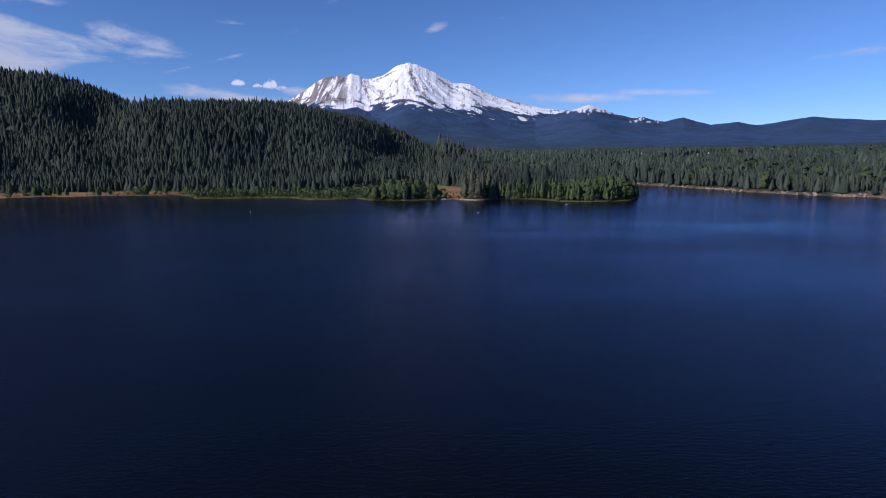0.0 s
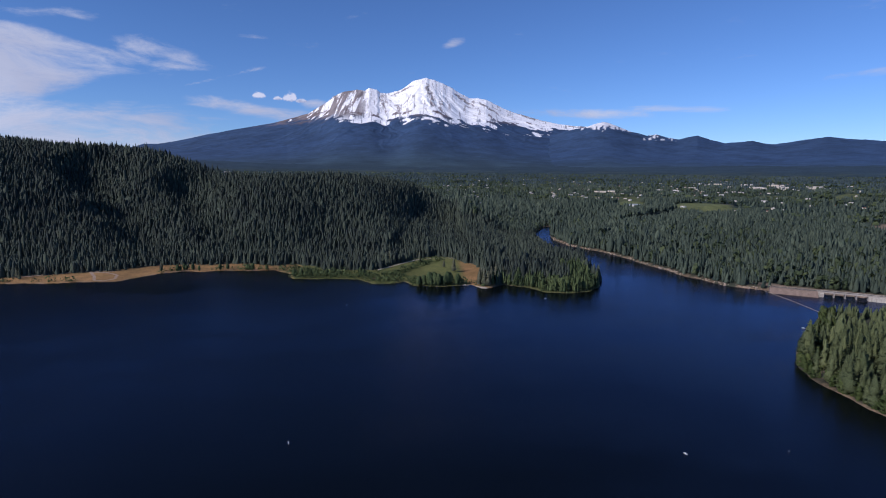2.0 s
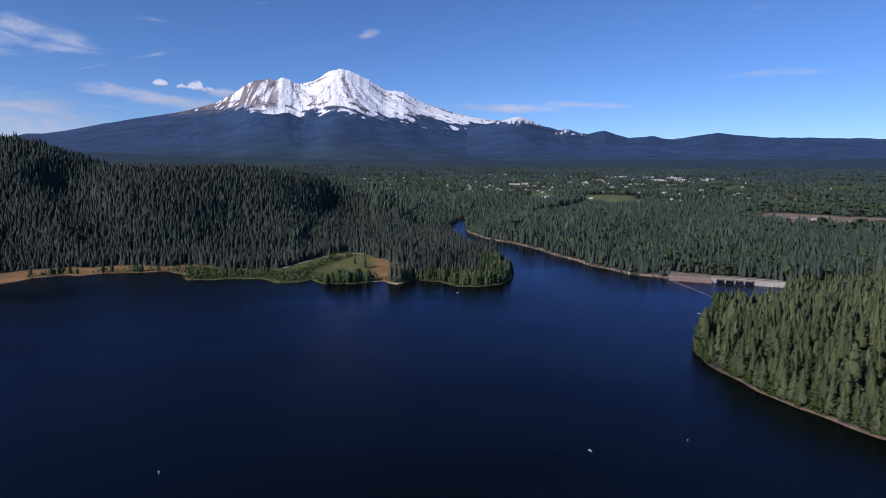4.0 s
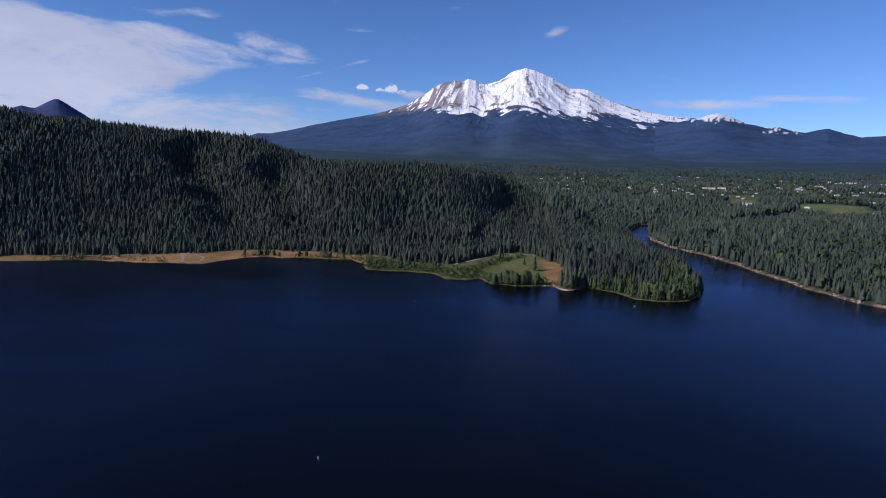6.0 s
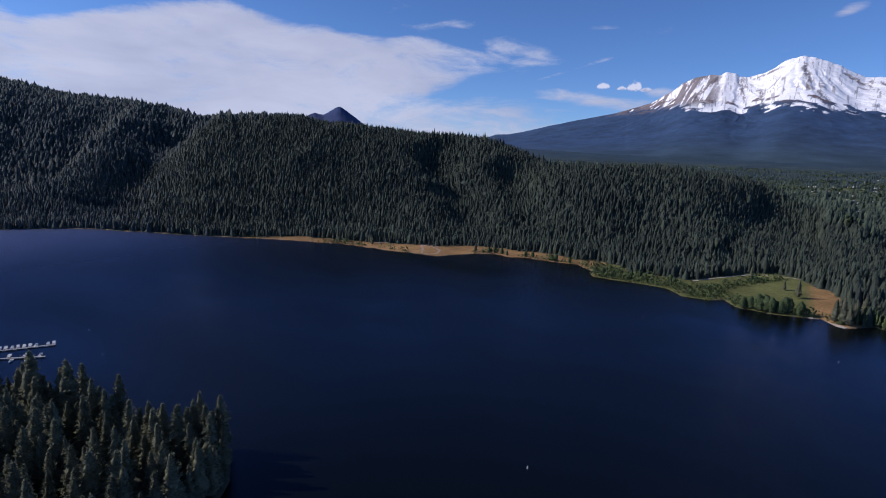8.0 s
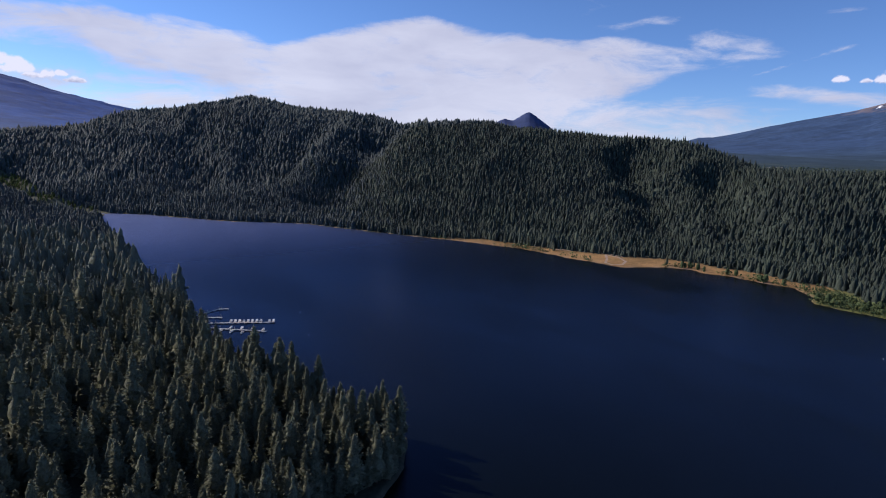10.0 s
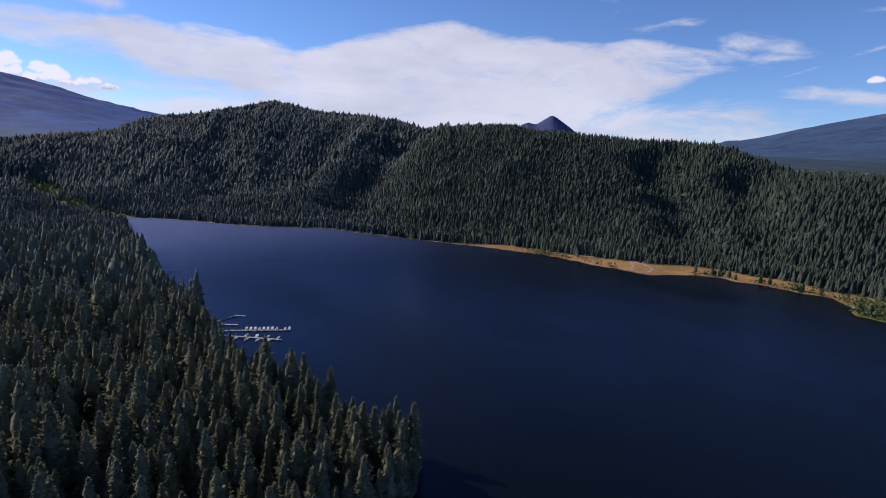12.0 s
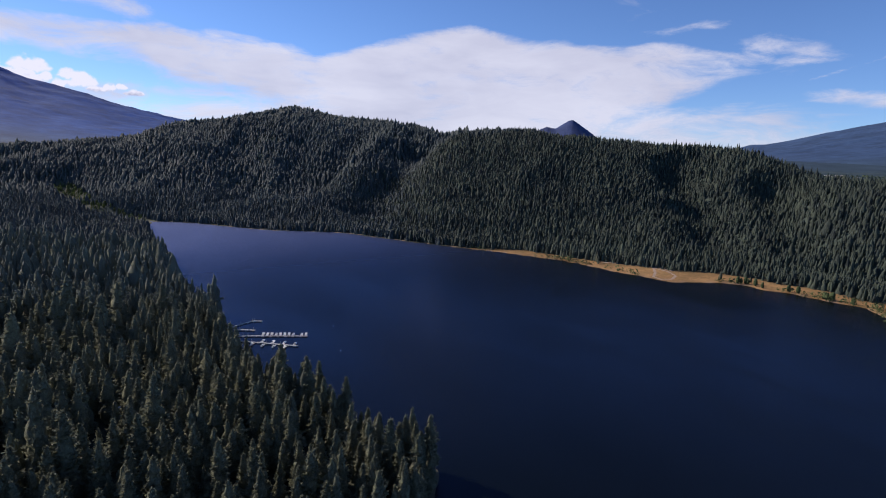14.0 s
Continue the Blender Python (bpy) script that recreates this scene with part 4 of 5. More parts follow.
    forest("forest_distant", q[b], hq[b], wq[b], SPINDLE_FAR, MAT_DISTANT_HAZED, "conifer woods beyond the town, tinted blue-green for haze", seed=9)
    forest("woodland_valley", q[leafy], hq[leafy] * 0.75, wq[leafy] * 1.5, DOMES, MAT_OLIVE, "paler broadleaf trees between the valley conifers", "woodland", 8)
    # shrubs on the shores
    e = scatter(-620, 470, 175, 720, 5.0, 23)
    d = shore_distance(e[:, 0], e[:, 1])
    m = margin(e[:, 0], e[:, 1])
    wet = (e[:, 0] > -185) & (e[:, 0] < 40)
    n = fbm(e[:, 0] / 30, e[:, 1] / 18, 3, 55)
    pick = (d > 1.5) & np.where(wet, ((d < 15) & (n > 0.36)) | ((d < 36) & (n > 0.50) & (e[:, 0] < -36)), (d < 10) & (n > 0.56))
    pick &= np.hypot(e[:, 0] + 362, e[:, 1] - 586) > 40
    hedge, _ = seg_dist(e[:, 0], e[:, 1], HEDGE, False)
    pick |= (hedge < 7) & (d > 3) & (vnoise(e[:, 0] / 9, e[:, 1] / 9, 57) > 0.25)
    g = scatter(205, 175, 345, 440, 3.2, 24)
    dg = shore_distance(g[:, 0], g[:, 1])
    g = g[(dg > 0.8) & (dg < 12) & (vnoise(g[:, 0] / 12, g[:, 1] / 12, 58) > 0.3) & (cleared(g[:, 0], g[:, 1]) < 0.4)]
    k = scatter(-1360, -20, -1000, 190, 8.0, 28)
    k = k[(cleared(k[:, 0], k[:, 1]) > 0.3) & (shore_distance(k[:, 0], k[:, 1]) > 3) & (vnoise(k[:, 0] / 18, k[:, 1] / 18, 60) > 0.32)]
    g = np.vstack((g, k))
    e = np.vstack((e[pick], g))
    bank = np.arange(len(e)) >= pick.sum()
    forest("willows", e[bank], 4.5 + 5.0 * rng.random(bank.sum()), 1.0 + 0.5 * rng.random(bank.sum()), CLUMPS, MAT_WILLOW, "light green willows on low banks of the lake", "thicket", 16)
    e = e[~bank]
    forest("shrubs", e, 2.8 + 4.8 * rng.random(len(e)) ** 1.2, 0.8 + 0.4 * rng.random(len(e)), SHRUBS, MAT_BROAD, "green willow shrubs along the lake shore", "shrub", 6)
    # boulders and rubble along the stony bank
    g = scatter(190, 520, 420, 960, 2.6, 25)
    dg = shore_distance(g[:, 0], g[:, 1])
    g = g[(dg > -0.6) & (dg < 3.2) & (rocky(g[:, 0], g[:, 1]) > 0.5) & (vnoise(g[:, 0] / 11, g[:, 1] / 11, 59) > 0.3)]
    forest("shore_rocks", g, 0.9 + 2.0 * rng.random(len(g)) ** 2, 0.9 + 0.8 * rng.random(len(g)), ROCKS, MAT_ROCK, "pale tan boulders and rubble along the eastern bank", "rocks", 26)
    return len(order), len(q), len(e)


print("trees", plant())

# ---- clouds: a thin high sheet far behind everything ----
def cloud_material():
    m = bpy.data.materials.new("cloud_veil")
    m.use_nodes = True
    n, l = m.node_tree.nodes, m.node_tree.links
    n.remove(n["Principled BSDF"])
    uv = n.new("ShaderNodeUVMap")
    uv.uv_map = "sky"
    mp = n.new("ShaderNodeMapping")
    mp.inputs["Rotation"].default_value = (0, 0, radians(-6))
    mp.inputs["Scale"].default_value = (1.0, 3.2, 1.0)
    l.new(uv.outputs[0], mp.inputs[0])
    warp = n.new("ShaderNodeTexNoise")
    warp.inputs["Scale"].default_value = 0.09
    l.new(mp.outputs[0], warp.inputs["Vector"])
    add = n.new("ShaderNodeVectorMath")
    add.operation = "MULTIPLY_ADD"
    add.inputs[1].default_value = (9, 9, 0)
    l.new(warp.outputs["Color"], add.inputs[0])
    l.new(mp.outputs[0], add.inputs[2])
    fine = noise_node(n, l, 0.15, 10, add.outputs[0], 0.66)
    a = n.new("ShaderNodeAttribute")
    a.attribute_name = "veil"
    dens = n.new("ShaderNodeMath")
    dens.operation = "MULTIPLY_ADD"
    l.new(fine, dens.inputs[0])
    dens.inputs[1].default_value = 3.3
    l.new(a.outputs["Fac"], dens.inputs[2])
    rng_node = n.new("ShaderNodeMapRange")
    rng_node.inputs[1].default_value = 1.55
    rng_node.inputs[2].default_value = 2.95
    rng_node.inputs[3].default_value = 0.0
    rng_node.inputs[4].default_value = 0.93
    rng_node.interpolation_type = "SMOOTHSTEP"
    l.new(dens.outputs[0], rng_node.inputs[0])
    # the clouds' sunlit white is given as glow
    glow = n.new("ShaderNodeEmission")
    body = noise_node(n, l, 0.07, 6, add.outputs[0], 0.55)
    l.new(ramp(n, l, body, ((0.35, (0.76, 0.76, 0.82)), (0.62, (0.97, 0.96, 0.97)))), glow.inputs[0])
    glow.inputs[1].default_value = 0.61
    clear = n.new("ShaderNodeBsdfTransparent")
    sh = n.new("ShaderNodeMixShader")
    l.new(rng_node.outputs[0], sh.inputs[0])
    l.new(clear.outputs[0], sh.inputs[1])
    l.new(glow.outputs[0], sh.inputs[2])
    l.new(sh.outputs[0], n["Material Output"].inputs["Surface"])
    return m


def band(az, el, pts, thick, strength):
    """A soft band along points (azimuth, elevation in degrees), thick degrees high."""
    px, py = [p[0] for p in pts], [p[1] for p in pts]
    c = np.interp(az, px, py)
    fade = smooth((az - px[0]) / 4) * smooth((px[-1] - az) / 4)
    return strength * fade * np.exp(-((el - c) / thick) ** 2)


def build_clouds():
    az = np.concatenate((np.arange(-150, -102, 2.0), np.arange(-102, 50, 0.3), np.arange(50, 91, 2.0)))
    el = np.concatenate((np.arange(-0.5, 15, 0.2), np.arange(15, 33, 1.5)))
    A, E = np.meshgrid(az, el, indexing="ij")
    a, e = A.ravel(), E.ravel()
    R = 4650.0
    x, y = R * np.cos(np.radians(e)) * np.sin(np.radians(a)), R * np.cos(np.radians(e)) * np.cos(np.radians(a))
    z = R * np.sin(np.radians(e)) + 25
    # the great sheet, crisp along its upper edge and frayed below
    top = np.interp(a, [-150, -94, -84, -77, -73, -69, -66, -62.3, -57.8, -53.8, -49.8, -46, -40, -35, -30, -26, -20], [14, 10.7, 11.1, 11.3, 10.9, 9.9, 10.2, 11.6, 12.7, 13.2, 12.5, 11.9, 11.7, 11.4, 11.0, 10.5, 9.3])
    low = np.interp(a, [-150, -94, -88.7, -84.5, -81, -76.5, -72, -66, -60, -45, -39, -33, -30.5, -27, -20], [7, 8.0, 7.7, 7.2, 6.1, 5.4, 3.8, 0.6, -4, -4, 3.8, 6.2, 7.4, 8.7, 9.1])
    wave = (fbm(a / 5, e * 0.25, 4, 201) - 0.5) * 1.5
    up = smooth((top + 0.7 * wave - e) / 1.7 + 0.2)
    down = smooth((e - low + wave) / 3.2 + 0.4)
    v = np.interp(a, [-150, -90, -75, -62, -52, -40, -33, -28, -24, -19], [1.1, 1.25, 1.3, 1.35, 1.4, 1.3, 1.05, 0.6, 0.4, 0.0]) * up * down
    # white haze towards the horizon, painted into the cloud sheet
    v = np.maximum(v, 0.85 * smooth((8.0 - e) / 6) * smooth((a + 114) / 14) * smooth((-14 - a) / 14))
    for pts, thick, strength in (([(-40, 3.2), (-34, 4.3), (-29, 4.6), (-24, 4.6), (-21, 4.2)], 0.75, 0.78), ([(-25, 6.7), (-20, 6.3), (-14, 5.5), (-9, 5.2)], 0.6, 0.68),
                                 ([(6, 6.5), (14, 6.0), (20, 5.9), (24, 5.8)], 0.45, 0.66), ([(18, 6.3), (22, 6.35), (26, 6.1), (31, 5.9)], 0.3, 0.66), ([(34, 8.0), (40, 8.4), (48, 8.2)], 0.4, 0.4),
                                 ([(-86, 4.9), (-80, 5.6), (-74, 5.5)], 0.55, 0.72), ([(-82, 3.4), (-74, 4.4), (-68, 4.0)], 0.6, 0.6),
                                 ([(-31, 11.6), (-27, 11.0), (-23, 10.2), (-18.5, 9.1)], 0.8, 0.42), ([(-28, 9.4), (-24, 9.4), (-19, 9.2)], 0.4, 0.5), ([(-40, 12.0), (-36, 12.4), (-32, 12.9), (-28, 12.3)], 0.6, 0.3),
                                 ([(-104, 13.2), (-94, 12.4), (-88, 12.6), (-82, 11.6)], 0.8, 0.66)):
        v = np.maximum(v, band(a, e, pts, thick, strength))
    for ca, ce, ra, re, st in ((2.8, 12.85, 1.2, 0.42, 0.85), (-17.3, 12.55, 1.7, 0.22, 0.62), (-11.2, 6.7, 1.6, 0.4, 0.7)):
        v = np.maximum(v, st * np.exp(-((a - ca) / ra) ** 2 - ((e - ce - 0.28 * (a - ca) * (ca > 0)) / re) ** 2))
    trail = smooth((a + 24.5) / 2) * smooth((-15 - a) / 2) * np.exp(-((e - (9.6 + 0.29 * (a + 16.8))) / 0.16) ** 2)
    v = np.maximum(v, 0.36 * trail)
    v = v - 0.45 * (1 - smooth(v / 0.35))
    na, ne = len(az), len(el)
    i, j = np.meshgrid(np.arange(na - 1), np.arange(ne - 1), indexing="ij")
    faces = np.stack((i * ne + j, (i + 1) * ne + j, (i + 1) * ne + j + 1, i * ne + j + 1), -1).reshape(-1, 4)
    me = mesh_from("clouds", np.stack((x, y, z), 1), faces, [cloud_material()], True)
    point_value(me, "veil", v)
    uv = me.uv_layers.new(name="sky")
    idx = faces.ravel()
    uv.data.foreach_set("uv", np.stack((a[idx], e[idx]), 1).astype(np.float32).ravel())
    ob = tagged(new("backdrop", me), "high white cirrus clouds and painted horizon haze across a deep blue sky", "clouds", kind="structure")
    ob.visible_shadow = False
    return ob


build_clouds()


def cumulus_material():
    m = bpy.data.materials.new("cumulus")
    m.use_nodes = True
    n, l = m.node_tree.nodes, m.node_tree.links
    n.remove(n["Principled BSDF"])
    a = n.new("ShaderNodeAttribute")
    a.attribute_name = "veil"
    t = n.new("ShaderNodeAttribute")
    t.attribute_name = "top"
    # bright tops over grey bases: sun and shade are put into the glow
    glow = n.new("ShaderNodeEmission")
    l.new(ramp(n, l, t.outputs["Fac"], ((0.0, (0.50, 0.51, 0.60)), (1.0, (0.98, 0.95, 0.95)))), glow.inputs[0])
    glow.inputs[1].default_value = 0.72
    clear = n.new("ShaderNodeBsdfTransparent")
    sh = n.new("ShaderNodeMixShader")
    l.new(a.outputs["Fac"], sh.inputs[0])
    l.new(clear.outputs[0], sh.inputs[1])
    l.new(glow.outputs[0], sh.inputs[2])
    l.new(sh.outputs[0], n["Material Output"].inputs["Surface"])
    return m


MAT_CUMULUS = cumulus_material()


def cumulus(name, az0, az1, el0, el1, heaps, seed, label):
    """A patch of sky with heaped clouds: heaps are (azimuth, elevation of the base, half width, height) in degrees."""
    az, el = np.arange(az0, az1, 0.05), np.arange(el0, el1, 0.04)
    A, E = np.meshgrid(az, el, indexing="ij")
    a, e = A.ravel(), E.ravel()
    n1 = fbm(a * 1.6, e * 2.0, 5, seed)
    n2 = fbm(a * 3.5 + 9, e * 4.0, 4, seed + 3)
    v, top = np.full(a.shape, -9.0), np.zeros(a.shape)
    for ca, ce, wide, high in heaps:
        u = (a - ca) / wide
        dome = high * np.sqrt(np.clip(1.25 - u * u, 0, 2)) * (0.45 + 1.15 * n1)
        d = np.minimum(dome - (e - ce), (e - ce) + 0.5 * high * np.sqrt(np.clip(1.25 - u * u, 0, 2)) * (0.5 + 0.9 * n2)) / high
        d = np.where(u * u < 1.2, d - 0.35 * np.clip(u * u - 0.55, 0, 1), -9.0)
        v = np.maximum(v, d)
        top = np.maximum(top, sat((e - ce) / high))
    R = 4570.0
    x, y = R * np.sin(np.radians(a)), R * np.cos(np.radians(a))
    z = R * np.tan(np.radians(e)) + 25
    na, ne = len(az), len(el)
    i, j = np.meshgrid(np.arange(na - 1), np.arange(ne - 1), indexing="ij")
    faces = np.stack((i * ne + j, (i + 1) * ne + j, (i + 1) * ne + j + 1, i * ne + j + 1), -1).reshape(-1, 4)
    keep = (v.reshape(-1)[faces] > -0.2).any(1)
    me = mesh_from(name, np.stack((x, y, z), 1), faces[keep], [MAT_CUMULUS], True)
    point_value(me, "veil", 0.95 * smooth((v + 0.08) / 0.5))
    # painted shading: lighter with height in each heap, broken by noise
    point_value(me, "top", sat(0.35 + 0.9 * top + 1.3 * (n2 - 0.5)))
    ob = tagged(new(name, me), label, "clouds", kind="structure")
    ob.visible_shadow = False
    return ob


cumulus("backdrop_puffs", -19, -9.5, 5.6, 9, [(-16.5, 7.15, 0.62, 0.42), (-13.6, 7.05, 0.68, 0.56), (-14.75, 7.0, 0.45, 0.26), (-12.5, 6.85, 0.55, 0.28)],
        3, "two small white cumulus puffs beside the snow mountain")
BANK = [(-98 + 0.92 * k, 5.7 - 0.045 * k + 0.25 * math.sin(k * 2.1), 0.75 + 0.3 * math.sin(k * 1.3 + 1), (1.25 - 0.062 * k) * (0.85 + 0.3 * math.sin(k * 2.7))) for k in range(15)]
cumulus("backdrop_bank", -102, -81, 3.5, 11, BANK + [(-96, 6.4, 1.6, 0.9), (-92.5, 6.3, 1.5, 0.8), (-89.5, 5.9, 1.2, 0.6)],
        6, "bright cumulus bank piled over the western mountain")

# ---- built things ----
MAT_CONCRETE = plain("weathered_concrete", (0.36, 0.33, 0.29), 0.85, 4.0, 0.25)
MAT_PALE = plain("pale_concrete", (0.46, 0.43, 0.38), 0.85, 4.0, 0.25)
MAT_ROCKFILL = plain("rockfill", (0.22, 0.165, 0.13), 0.95, 9.0, 0.5)
MAT_ASPHALT = plain("asphalt", (0.06, 0.06, 0.062), 0.9, 6.0, 0.3)
MAT_WHITE = plain("white_paint", (0.66, 0.66, 0.65), 0.5, 5.0, 0.08)
MAT_GREY = plain("grey_planks", (0.42, 0.40, 0.37), 0.85, 12.0, 0.3)
MAT_DARK = plain("dark_glass", (0.02, 0.025, 0.03), 0.15, 3.0, 0.2)
MAT_RUBBER = plain("tyre_rubber", (0.02, 0.02, 0.02), 0.9, 8.0, 0.2)
MAT_BROWN = plain("stained_boards", (0.16, 0.075, 0.05), 0.85, 10.0, 0.35)
MAT_ROOF_LIGHT = plain("pale_roof", (0.55, 0.52, 0.48), 0.7, 6.0, 0.2)
MAT_ROOF_BROWN = plain("brown_shingles", (0.20, 0.12, 0.09), 0.9, 6.0, 0.3)
MAT_ROOF_BLUE = plain("blue_metal_roof", (0.36, 0.42, 0.48), 0.5, 6.0, 0.15)
MAT_WALL_CREAM = plain("cream_siding", (0.62, 0.56, 0.46), 0.8, 8.0, 0.15)
MAT_DIRT = plain("bare_dirt", (0.36, 0.27, 0.20), 0.95, 5.0, 0.25)
MAT_SAND = plain("pale_sand", (0.46, 0.40, 0.32), 0.95, 6.0, 0.25)
MAT_LOG = plain("wet_logs", (0.34, 0.29, 0.23), 0.8, 10.0, 0.3)


def z_at(x, y):
    return float(ground_height(np.array([float(x)]), np.array([float(y)]))[0])


def cylinder(bm, p, q, r0, r1=None, segments=8):
    p, q = Vector(p), Vector(q)
    d = q - p
    m = Matrix.Translation((p + q) / 2) @ d.to_track_quat("Z", "Y").to_matrix().to_4x4()
    bmesh.ops.create_cone(bm, segments=segments, radius1=r0, radius2=r0 if r1 is None else r1, depth=d.length, cap_ends=True, matrix=m)
    return bm


def boxed(*dims, bevel=0.0):
    return add_box(bmesh.new(), *dims, bevel=bevel)


# -- the dam with its road bridge: along local x from the west bank
def build_dam():
    ax, ay, bx, by = 345, 514, 437, 461
    turn = math.degrees(math.atan2(by - ay, bx - ax))
    dam = tagged(empty("dam", ax, ay, 0, turn), "low concrete dam with a rockfill bank and road bridge", "dam")
    # rockfill bank, sloping to the water
    top = 4.4
    bm = bmesh.new()
    prof = [(-13, -2.0), (-3.7, top + 0.75), (3.7, top + 0.75), (12, -2.0)]
    rows = []
    for k in range(17):
        x = 3 + 42 * k / 16
        rows.append([bm.verts.new((x, y + 0.35 * math.sin(k * 2.3 + j), z)) for j, (y, z) in enumerate(prof)])
    for a, b in zip(rows, rows[1:]):
        for j in range(3):
            bm.faces.new((a[j], b[j], b[j + 1], a[j + 1]))
    bm.faces.new(rows[0])
    bm.faces.new(rows[-1][::-1])
    part("embankment", bm, MAT_ROCKFILL, dam, "reddish rockfill slope")
    part("road_deck", boxed(44, -3.6, top, 114, 3.6, top + 0.8, bevel=0.1), MAT_CONCRETE, dam, "pale concrete road deck")
    part("roadway", boxed(2, -2.9, top + 0.804, 114, 2.9, top + 0.86), MAT_ASPHALT, dam, "asphalt roadway")
    for y in (-3.4, 3.2):
        part("parapet", boxed(44.2, y, top + 0.805, 114, y + 0.22, top + 1.4), MAT_CONCRETE, dam)
        rail = part("guard_rail", boxed(3, y, top + 1.15, 44, y + 0.12, top + 1.4), MAT_LOG, dam, "weathered guard rail")
        for k in range(11):
            part("rail_post", boxed(3.2 + 4 * k, y, top + 0.7, 3.4 + 4 * k, y + 0.1, top + 1.149), MAT_LOG, rail)
    part("abutment", boxed(44.5, -5.2, -3, 50, 4.5, top - 0.01, bevel=0.2), MAT_PALE, dam, "pale concrete abutment")
    part("spillway_wall", boxed(86, -4.6, -3, 114, 4.6, top - 0.01, bevel=0.2), MAT_PALE, dam, "pale concrete spillway wall")
    for k in range(3):
        x = 58.2 + 9.1 * k
        part("pier", boxed(x, -3.2, -3, x + 0.9, 3.2, top - 0.01, bevel=0.15), MAT_CONCRETE, dam)
    for k in range(4):
        x = 50.2 + 9.1 * k
        part("gate", boxed(x, 2.4, -3, x + 7.8, 2.8, -0.1), MAT_CONCRETE, dam, "stained concrete spillway gate")
    for k in range(2):
        x = 45.6 + 2.6 * k
        part("buttress", boxed(x, -5.6, -3, x + 0.45, -5.21, top - 0.6), MAT_CONCRETE, dam)
    for k in range(7):
        x = 88 + 3.8 * k
        part("buttress", boxed(x, -5.0, -3, x + 0.45, -4.61, top - 0.6), MAT_CONCRETE, dam)
    return dam


build_dam()


def build_boom():
    """A chain of floating logs across the approach to the dam."""
    boom = tagged(empty("log_boom", 343, 513, 0), "floating chain of pale logs across the water", "log boom")
    bm = cylinder(bmesh.new(), (-1.15, 0, 0.12), (1.15, 0, 0.12), 0.22, segments=7)
    first = part("log", bm, MAT_LOG, boom)
    for k in range(33):
        u = (k + 0.5) / 33
        x = -5 * u + 2.0 * math.sin(math.pi * u)
        y = -86 * u
        ob = first if k == 0 else new("log", first.data)
        ob.parent = boom
        dx = -5 + 2.0 * math.pi * math.cos(math.pi * u)
        ob.matrix_basis = pose(x * S, y * S, 0, 0, 0, math.degrees(math.atan2(-86, dx)))
    return boom


build_boom()


def boat_parts(boat, covered):
    bm = bmesh.new()
    n = 9
    rows = []
    for k in range(n):
        u = k / (n - 1)
        w = 1.15 * (1 - max(0, u - 0.45) ** 2 * 3.1)
        x = -3.2 + 6.4 * u
        sheer = 0.75 + 0.25 * u * u
        rows.append([bm.verts.new(c) for c in ((x, -w, sheer), (x, -w * 0.72, 0.0), (x, 0, -0.25 + 0.3 * u ** 4), (x, w * 0.72, 0.0), (x, w, sheer))])
    for a, b in zip(rows, rows[1:]):
        for j in range(4):
            bm.faces.new((a[j], b[j], b[j + 1], a[j + 1]))
        bm.faces.new((a[4], b[4], b[0], a[0]))
    bm.faces.new(rows[0])
    bmesh.ops.recalc_face_normals(bm, faces=bm.faces)
    hull = part("hull", bm, MAT_WHITE, boat, "white boat hull")
    part("stripe", boxed(-3.0, -1.19, 0.42, 0.2, -1.15, 0.56), MAT_DARK, hull)
    if covered:
        part("canopy", boxed(-2.2, -1.1, 2.0, 1.0, 1.1, 2.14, bevel=0.06), MAT_WHITE, boat, "white canopy")
        for x in (-2.1, 0.9):
            for y in (-1.0, 1.0):
                part("post", cylinder(bmesh.new(), (x, y, 0.7), (x, y, 2.0), 0.035, segments=5), MAT_GREY, boat)
    else:
        bm = boxed(-0.9, -0.8, 0.8, 1.3, 0.8, 1.75, bevel=0.25)
        part("cabin", bm, MAT_WHITE, boat)
        part("windscreen", boxed(1.24, -0.62, 1.15, 1.36, 0.62, 1.6), MAT_DARK, boat, "dark windscreen")
    part("outboard", boxed(-3.55, -0.22, 0.05, -3.15, 0.22, 1.05, bevel=0.08), MAT_RUBBER, boat)


def boat(x, y, turn, covered, label, group="boats at the marina"):
    b = tagged(empty("motorboat", x, y, 0, turn), label, "boat", group)
    boat_parts(b, covered)
    return b


def dock(points, width, label):
    """A floating walkway along points, with floats under it and mooring posts beside it."""
    x0, y0 = points[0]
    d = tagged(empty("floating_dock", x0, y0, 0), label, "dock", "docks of the marina")
    for (ax, ay), (bx, by) in zip(points, points[1:]):
        dx, dy = bx - ax, by - ay
        ln = math.hypot(dx, dy)
        m = Matrix.Translation((ax - x0, ay - y0, 0)) @ Matrix.Rotation(math.atan2(dy, dx), 4, "Z")
        bm = boxed(-0.6, -width / 2, 0.45, ln + 0.6, width / 2, 0.62)
        bm.transform(m)
        part("deck", bm, MAT_GREY, d)
        for k in range(int(ln // 5) + 1):
            bm = boxed(k * 5.0, -width / 2 + 0.15, -0.2, k * 5.0 + 1.6, width / 2 - 0.15, 0.449)
            bm.transform(m)
            part("float", bm, MAT_WHITE, d)
            if k % 2 == 0:
                bm = cylinder(bmesh.new(), (k * 5.0 + 0.8, width / 2 + 0.16, -3), (k * 5.0 + 0.8, width / 2 + 0.16, 2.2), 0.15, segments=6)
                bm.transform(m)
                part("post", bm, MAT_LOG, d)
    return d


